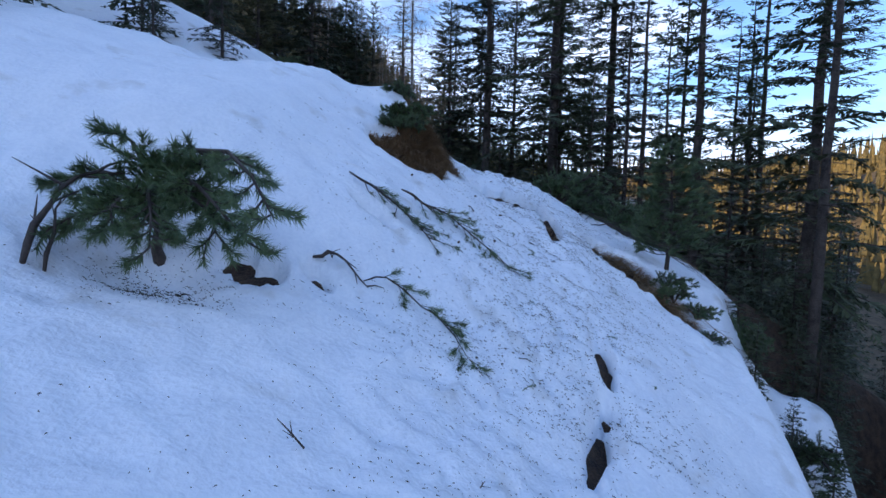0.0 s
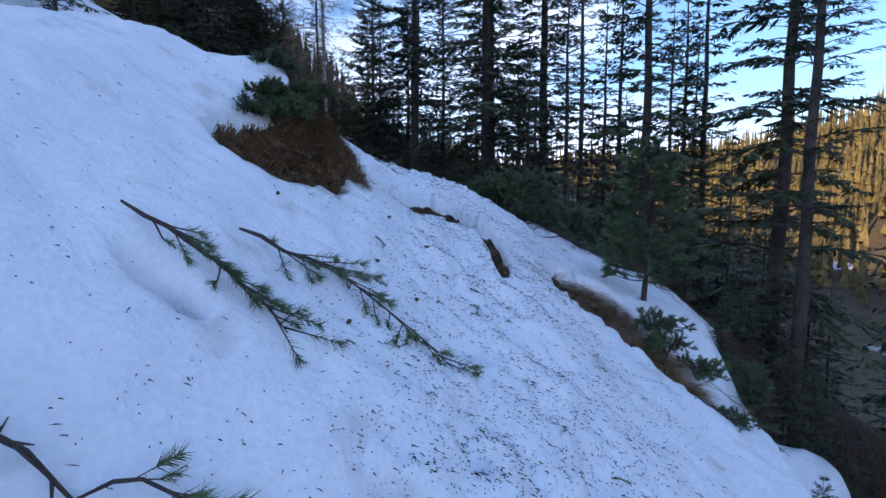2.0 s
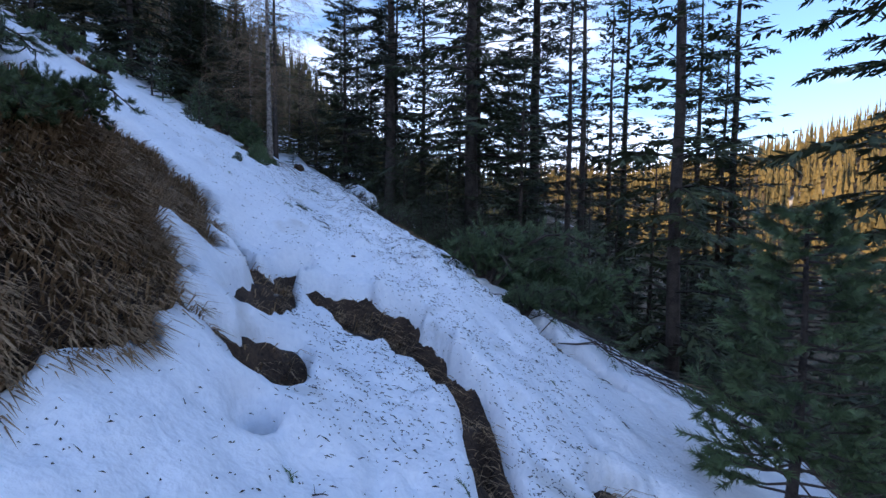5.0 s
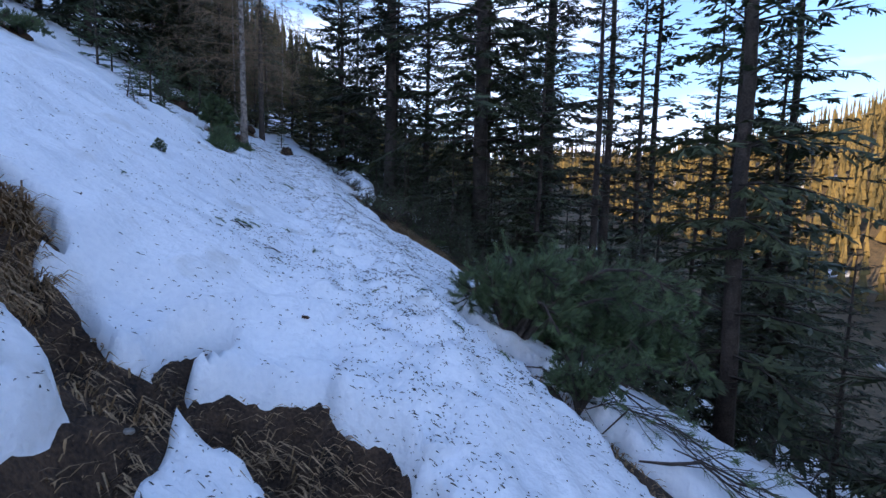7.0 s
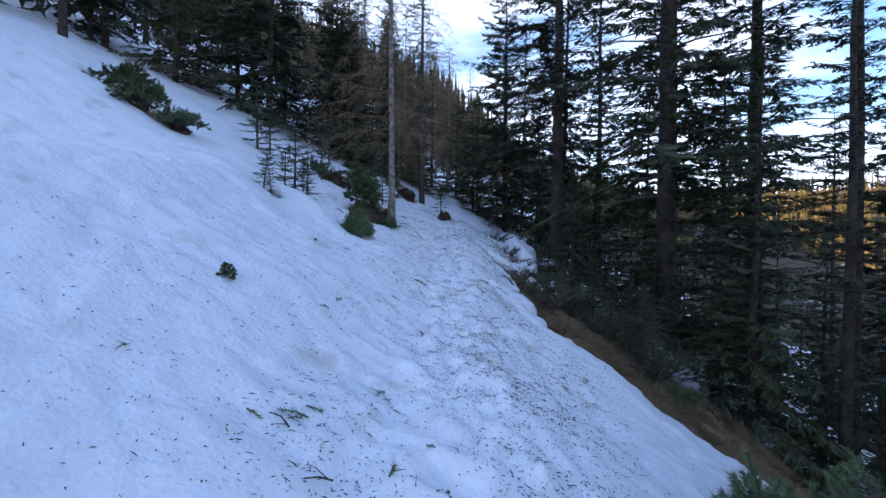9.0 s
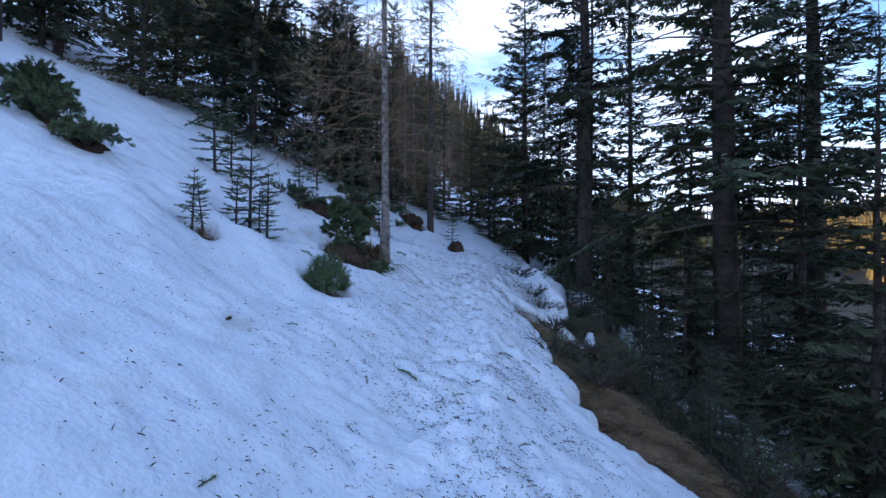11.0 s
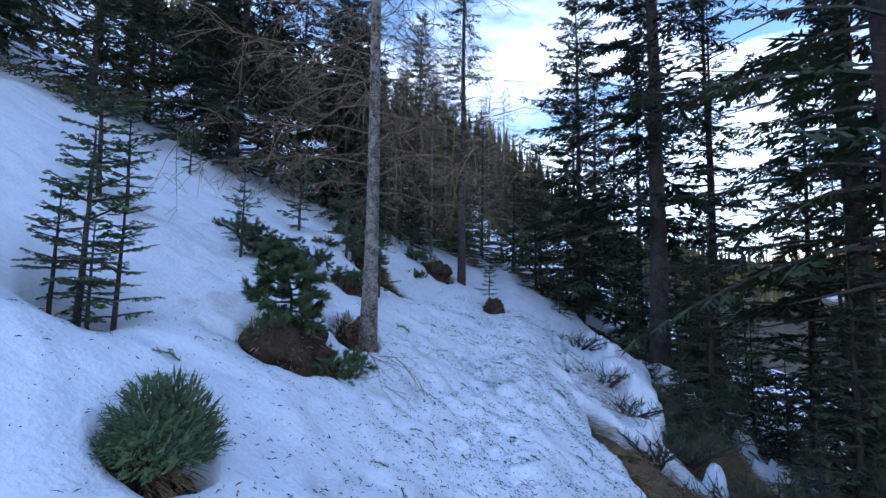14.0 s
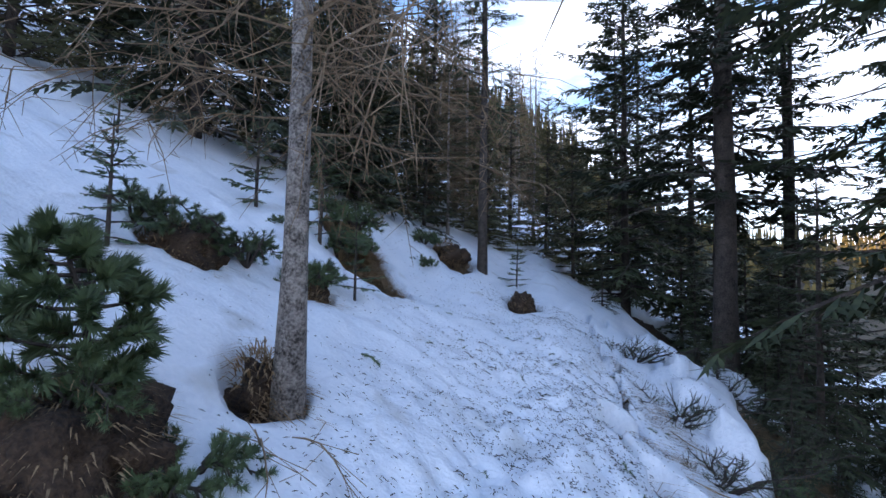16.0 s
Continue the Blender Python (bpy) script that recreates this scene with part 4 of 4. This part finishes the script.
BENT = "pine branches pressed into the snow"
fallen_branch("dark pine branch arching out of a hole in the snow", [(-0.90, 3.54, -0.02), (-0.80, 3.54, 0.09), (-0.67, 3.53, 0.07), (-0.50, 3.50, -0.01)], 0.019, 6, BENT, length=0.16, sprigs=False)
fallen_branch("green-needled pine branch lying on the snow", [(-0.54, 3.50, 0.03), (-0.38, 3.57, 0.07), (-0.24, 3.57, 0.05), (-0.03, 3.45, 0.05), (0.09, 3.36, 0.03), (0.28, 3.12, 0.01)], 0.008, 20, BENT, length=0.15, needles=70)
fallen_branch("dark branch with needle tufts sunk along the snow", [(-0.85, 4.49, 0.06), (-0.63, 4.45, 0.09), (-0.42, 4.42, 0.07), (-0.24, 4.38, 0.05), (-0.10, 4.31, 0.02)], 0.014, 26, BENT, length=0.24, needles=60)
fallen_branch("long pine branch with green tufts lying down the slope", [(-0.39, 4.68, 0.07), (-0.20, 4.78, 0.08), (0.05, 4.87, 0.07), (0.36, 4.84, 0.06), (0.70, 4.66, 0.02)], 0.013, 34, BENT, length=0.26, needles=60)
fallen_branch("bare dark pine limb beside the melted hollow", [(-2.24, 2.66, -0.02), (-2.22, 2.74, 0.2), (-2.17, 2.88, 0.42), (-2.08, 3.02, 0.62), (-2.0, 3.2, 0.74)], 0.024, 6, BENT, length=0.3, sprigs=False)
fallen_branch("bare dark pine limb beside the melted hollow", [(-2.14, 2.70, -0.02), (-2.15, 2.78, 0.18), (-2.16, 2.88, 0.40)], 0.015, 3, BENT, length=0.2, sprigs=False)
HANG = "dead branches hanging down the slope"
for n in range(9):
    x, y = 2.15 + 0.16 * n + rand(-0.1, 0.1), 9.9 - 0.12 * n + rand(-0.25, 0.25)
    fallen_branch("dead dark branch trailing down over the snow", [(x, y, 0.05), (x + 0.3, y - 0.10, 0.10), (x + 0.6, y - 0.24, 0.06), (x + 0.95, y - rand(0.2, 0.6), 0.02)], rand(0.006, 0.011), 16, HANG, length=0.42, sprigs=n % 3 == 0)
for x, y, dx, dy in [(1.15, 17.4, 0.9, -0.5), (1.2, 17.0, 0.8, -0.8), (0.95, 18.0, 1.0, -0.2), (0.9, 18.6, 0.8, -0.5), (0.75, 19.2, 0.9, -0.4), (1.5, 16.6, 0.9, -0.9), (1.0, 17.7, 0.7, -0.9), (0.7, 20.2, 0.8, -0.7), (1.6, 18.2, 0.9, -0.7), (1.9, 16.2, 0.8, -0.6), (1.3, 19.0, 0.9, -0.3), (2.6, 6.6, 0.7, -0.5), (2.9, 6.1, 0.6, -0.6), (3.6, 9.0, 0.9, -0.3), (3.9, 8.6, 0.9, -0.6), (-1.05, 17.1, 0.35, -0.35), (-0.95, 17.2, 0.45, -0.1)]:
    fallen_branch("thin bare branch lying at the path's edge", [(x, y, 0.03), (x + dx * 0.35, y + dy * 0.3, 0.10), (x + dx * 0.7, y + dy * 0.65, 0.08), (x + dx, y + dy, 0.02)], 0.0055, 13, HANG, mat=TWIG, length=0.28, sprigs=False)


# ---- earth mounds and clods on the bare ground ----
def clod(name, label, category, x, y, r, tall, mat, group="", sink=0.3):
    geo = bmesh.new()
    bmesh.ops.create_icosphere(geo, subdivisions=4, radius=1)
    for v in geo.verts:
        k = 1 + 0.42 * noise.noise(v.co * 1.4 + Vector((x, y, 0))) + 0.24 * noise.noise(v.co * 4 + Vector((y, x, 0))) + 0.16 * noise.noise(v.co * 11 + Vector((x, x, y)))
        v.co = Vector((v.co.x * r * k, v.co.y * r * k, v.co.z * tall * k))
    me = bpy.data.meshes.new(name)
    geo.to_mesh(me)
    geo.free()
    me.materials.append(mat)
    me.polygons.foreach_set("use_smooth", [True] * len(me.polygons))
    ob = new(name, me)
    ob.location = (x, y, ground1(x, y) + tall * (1 - 2 * sink) * 0.5)
    return tagged(ob, label, category, group)


MOUNDS = "grassy earth mounds that stand out of the snow"
MOUND_PLACES = [(-1.36, 16.58, 0.28, 0.27), (-2.65, 18.1, 0.26, 0.22), (-2.10, 18.9, 0.16, 0.18), (-1.12, 22.75, 0.20, 0.24), (-3.7, 14.85, 0.28, 0.2),
                      (-1.33, 17.5, 0.17, 0.22), (-1.12, 16.64, 0.06, 0.09), (-2.55, 23.6, 0.3, 0.22)]
for x, y, r, tall in MOUND_PLACES:
    clod("earth_mound", "dark brown earth mound with withered grass on the slope", "mound", x, y, r, tall, SOIL, MOUNDS, 0.42)
for x, y, r in [(0.36, 8.75, 0.02), (0.42, 9.0, 0.018), (1.15, 9.0, 0.016), (2.5, 6.9, 0.04), (2.6, 7.1, 0.03), (2.4, 6.7, 0.03), (0.45, 9.25, 0.03)]:
    clod("stone", "small grey-brown stone on the bare soil", "stone", x, y, r, r * 0.6, STONE, "stones on the bare soil", 0.2)


# ---- withered grass on the banks ----
grass = Geo()


def grass_on(xs, ys, flows, lifts, low, high):
    """Blades that rise from the ground and hang over downhill."""
    xs, ys = np.array(xs), np.array(ys)
    for x, y, z, flow, lift in zip(xs.tolist(), ys.tolist(), ground_top(xs, ys).tolist(), flows, lifts):
        long = rand(low, high)
        d = Vector((flow[0] + rand(-0.45, 0.45), flow[1] + rand(-0.45, 0.45), rand(0.25, 0.9))).normalized()
        p0 = Vector((x, y, z - 0.01 + lift))
        p1 = p0 + d * long * 0.5
        p2 = p1 + (d + Vector((flow[0], flow[1], -0.9))).normalized() * long * 0.5
        w = Vector((-d.y, d.x, 0)).normalized() * rand(0.0022, 0.0048)
        grass.add([tuple(p0 - w), tuple(p0 + w), tuple(p1 + w), tuple(p1 - w), tuple(p2)], [(0, 1, 2, 3), (3, 2, 4)])


GX, GY = [], []
for (cx, cy, rx, ry, turn, ragged), many in [(p, int(9000 * p[2] * p[3] * thick)) for name, thick in [("bank", 2.4), ("far_bank", 1.5), ("lower_bank", 1.1), ("crescent", 0.15), ("upper_bank", 0.6), ("mounds", 0.7), ("hummocks", 1.7), ("hollow", 0.1)] for p in PATCHES[name]]:
    c, s = math.cos(radians(turn)), math.sin(radians(turn))
    for n in range(many):
        r, a = math.sqrt(rand(0, 1)) * 1.05, rand(0, 6.283)
        u, v = rx * r * math.cos(a), ry * r * math.sin(a)
        u, v = u - 0.05 * math.sin(u * 17), v - 0.05 * math.sin(v * 13)
        GX.append(cx + c * u - s * v)
        GY.append(cy + s * u + c * v)
for n in range(19000):
    y = rand(13.2, 24)
    GX.append(float(along(y, 1)) + rand(0.6, 3.6))
    GY.append(y)
shown = snow_depth(np.array(GX), np.array(GY)) < 0.04
GX, GY = [x for x, k in zip(GX, shown) if k], [y for y, k in zip(GY, shown) if k]
grass_on(GX, GY, [(0.55, -0.55) if y < 10.5 else (0.75, -0.15) for y in GY], [0] * len(GX), 0.09, 0.30)
# thick tufts that hang over the upper bank
TX, TY = [], []
for n in range(300):
    y = rand(13.4, 22)
    cx = float(along(y, 1)) + float(np.interp(y, (13.4, 14.5, 15.2, 16.3, 24), (4, 2.2, 1.35, 0.78, 0.68))) + abs(random.gauss(0, 0.5))
    for b in range(26):
        TX.append(cx + random.gauss(0, 0.035))
        TY.append(y + random.gauss(0, 0.035))
grass_on(TX, TY, [(0.8, -0.2)] * len(TX), [0.02] * len(TX), 0.16, 0.36)
# bits of straw and roots lying on the bare soil
BX, BY = [], []
for (cx, cy, rx, ry, turn, ragged), many in [(p, int(2600 * p[2] * p[3] * thick)) for name, thick in [("bank", 1.2), ("far_bank", 1.6), ("hollow", 1.4), ("crescent", 1.2), ("lower_bank", 2.0), ("pine_foot", 1.0), ("upper_bank", 0.8)] for p in PATCHES[name]]:
    c, s = math.cos(radians(turn)), math.sin(radians(turn))
    for n in range(many):
        r, a = math.sqrt(rand(0, 1)) * 1.1, rand(0, 6.283)
        u, v = rx * r * math.cos(a), ry * r * math.sin(a)
        BX.append(cx + c * u - s * v)
        BY.append(cy + s * u + c * v)
grass_on(BX, BY, [(rand(-1.4, 1.4), rand(-1.4, 1.4)) for n in BX], [0.004] * len(BX), 0.03, 0.11)
for x, y, r, tall in MOUND_PLACES:
    many = int(4500 * r * r + 100)
    polar = [(rand(0, 6.283), r * math.sqrt(rand(0, 1)) * 0.97) for n in range(many)]
    grass_on([x + q * math.cos(a) for a, q in polar], [y + q * math.sin(a) for a, q in polar], [(0.7 * math.cos(a) + 0.4, 0.7 * math.sin(a) - 0.2) for a, q in polar],
             [tall * (0.2 + 0.9 * math.sqrt(1 - (q / r) ** 2)) for a, q in polar], 0.08, 0.2)
tagged(part("dry_grass", grass, DRY_GRASS), "withered brown grass hanging down the bare banks", "grass", kind="stuff")


# ---- litter on the snow ----
litter = Geo()
LX, LY = [], []
for n in range(62000):
    y = rand(1.6, 23)
    u = random.gauss(0.15, 0.62) if n % 8 else rand(-2.6, 1.5)
    if u > 1.9 or (y < 3.0 and rand(0, 1) < 0.7):
        continue
    LX.append(along(y, 1) + u)
    LY.append(y)
for n in range(1700):
    a, r = rand(0, 6.283), abs(random.gauss(0.25, 0.13))
    LX.append(-1.6 + 1.5 * r * math.cos(a))
    LY.append(3.1 + 1.1 * r * math.sin(a))
LX, LY = np.array(LX), np.array(LY)
LZ, clear = snow_top(LX, LY), snow_depth(LX, LY)
patchy = rough_noise(LX, LY, 0.5, 31)
for x, y, z, c, q in zip(LX, LY, LZ, clear, patchy):
    if c < 0.02 or q < rand(-0.9, 0.4):
        continue
    a, long = rand(0, 6.283), (0.008 + 0.034 * rand(0, 1) ** 2.6) * (0.55 if y < 2.8 else 1)
    d, w = Vector((math.cos(a), math.sin(a), rand(-0.2, 0.35) - 0.35 * math.cos(a))) * long, rand(0.0016, 0.0032)
    s = Vector((-math.sin(a), math.cos(a), 0)) * w
    p = Vector((x, y, z + 0.004))
    litter.add([tuple(p - s), tuple(p + s), tuple(p + d), tuple(p + d * 0.4 + Vector((0, 0, 2 * w)))], [(0, 1, 3), (1, 2, 3), (2, 0, 3), (0, 2, 1)])
tagged(part("needle_litter", litter, LITTER), "fallen needles and bits of twig strewn over the snow", "litter", kind="stuff")


def sprig(seed_length, green):
    """A broken tip of twig with its needles, one small thing."""
    g = Geo()
    pts = [Vector((0, 0, 0.006)), Vector((seed_length * 0.5, rand(-0.01, 0.01), 0.014)), Vector((seed_length, rand(-0.02, 0.02), 0.006))]
    g.tube(pts, [0.0035, 0.003, 0.0015], 4)
    for n in range(2):
        q = pts[0].lerp(pts[1], rand(0.2, 1))
        g.tube([q, q + Vector((seed_length * 0.3, rand(-0.05, 0.05), 0.004))], [0.002, 0.001], 3)
    if green:
        brush(g, pts, 60, 0.022, 0.0014)
    return g.mesh("sprig", PINE if green else WET_WOOD)


sprigs = [sprig(rand(0.06, 0.13), n % 2 == 0) for n in range(6)]
copy_thing(shoot_pine, put(None, -0.50, 11.44, 0.2, 40, 0.12))
clod("stone", "dark weathered stone sunk in the snow slope", "stone", -1.27, 11.8, 0.06, 0.05, SOIL, "", -0.9)
spots = [(-0.36, 10.49), (0.59, 10.26), (0.66, 11.27), (0.57, 11.4), (0.35, 10.8), (0.33, 10.66), (0.9, 3.86), (0.72, 3.4), (0.55, 3.2), (-1.54, 15.92), (-0.6, 13.9), (0.2, 2.2), (1.0, 5.4), (0.85, 5.0), (0.8, 5.9)]
for n in range(150):
    y = rand(3.4, 21) if n < 95 else rand(13, 21)
    x = along(y, 1) + random.gauss(0.0, 0.65)
    spots.append((x, y))
for n, (x, y) in enumerate(spots):
    if bare(np.array([x]), np.array([y]))[0] > -0.05 or x - along(y, 1) > 1.7:
        continue
    ob = new("twig", sprigs[n % 6])
    dz = (surface1(x + 0.05, y) - surface1(x - 0.05, y)) / 0.1
    ob.matrix_basis = Matrix.LocRotScale((x, y, surface1(x, y)), Euler((0, -math.atan(dz), 0)), None) @ pose(0, 0, 0, 0, 0, rand(0, 360))
    tagged(ob, "broken green pine twig lying on the snow" if n % 6 % 2 == 0 else "dark bare bit of twig lying on the snow", "twig", "twigs strewn on the snow")
# larger twigs that lie singly
for n, (x, y) in enumerate([(-1.37, 15.63), (0.31, 14.87), (0.38, 10.76), (0.36, 10.61), (0.55, 11.46), (0.62, 10.49), (0.84, 10.59), (0.48, 12.73), (0.08, 14.14), (0.86, 14.5), (0.82, 15.63), (1.0, 5.83), (0.94, 5.5), (-0.55, 2.0), (-1.22, 18.24), (0.35, 5.78)]):
    ob = new("twig", sprigs[0 if n in (0, 1) else n % 6])
    dz = (surface1(x + 0.05, y) - surface1(x - 0.05, y)) / 0.1
    ob.matrix_basis = Matrix.LocRotScale((x, y, surface1(x, y) + 0.005), Euler((0, -math.atan(dz), 0)), (1.7, 1.7, 1.7)) @ pose(0, 0, 0, 0, 0, rand(0, 360))
    tagged(ob, "large broken green pine twig on the snow" if n < 2 or n % 6 % 2 == 0 else "dark broken bare twig on the snow", "twig", "twigs strewn on the snow")


def cone_mesh():
    g = Geo()
    for k in range(7):
        z = -0.022 + 0.0075 * k
        r = 0.016 * math.sqrt(max(0.05, 1 - (z / 0.03) ** 2))
        for q in range(7):
            a = 6.283 * q / 7 + k * 0.45
            out = Vector((math.cos(a), math.sin(a), 0))
            g.blade(Vector((0, 0, z)) + out * r * 0.3, (out + Vector((0, 0, 0.8))).normalized(), Vector((-out.y, out.x, 0)), 0.018, 0.006)
    g.tube([(0, 0, -0.026), (0, 0, 0), (0, 0, 0.028)], [0.008, 0.012, 0.003], 6)
    return g.mesh("pine_cone", CONE)


cones = cone_mesh()
for x, y in [(0.55, 5.25), (0.05, 5.1), (0.3, 5.5), (0.7, 6.1), (0.15, 4.6), (-0.75, 13.3), (0.6, 13.8), (0.9, 9.6), (0.4, 6.4), (-0.35, 6.0 - 0.5)]:
    ob = new("pine_cone", cones)
    ob.location, ob.rotation_euler, ob.scale = (x, y, surface1(x, y) + 0.009), (radians(80), 0, rand(0, 6)), (0.7, 0.7, 0.7)
    tagged(ob, "small brown pine cone lying on the snow", "cone", "cones on the snow")
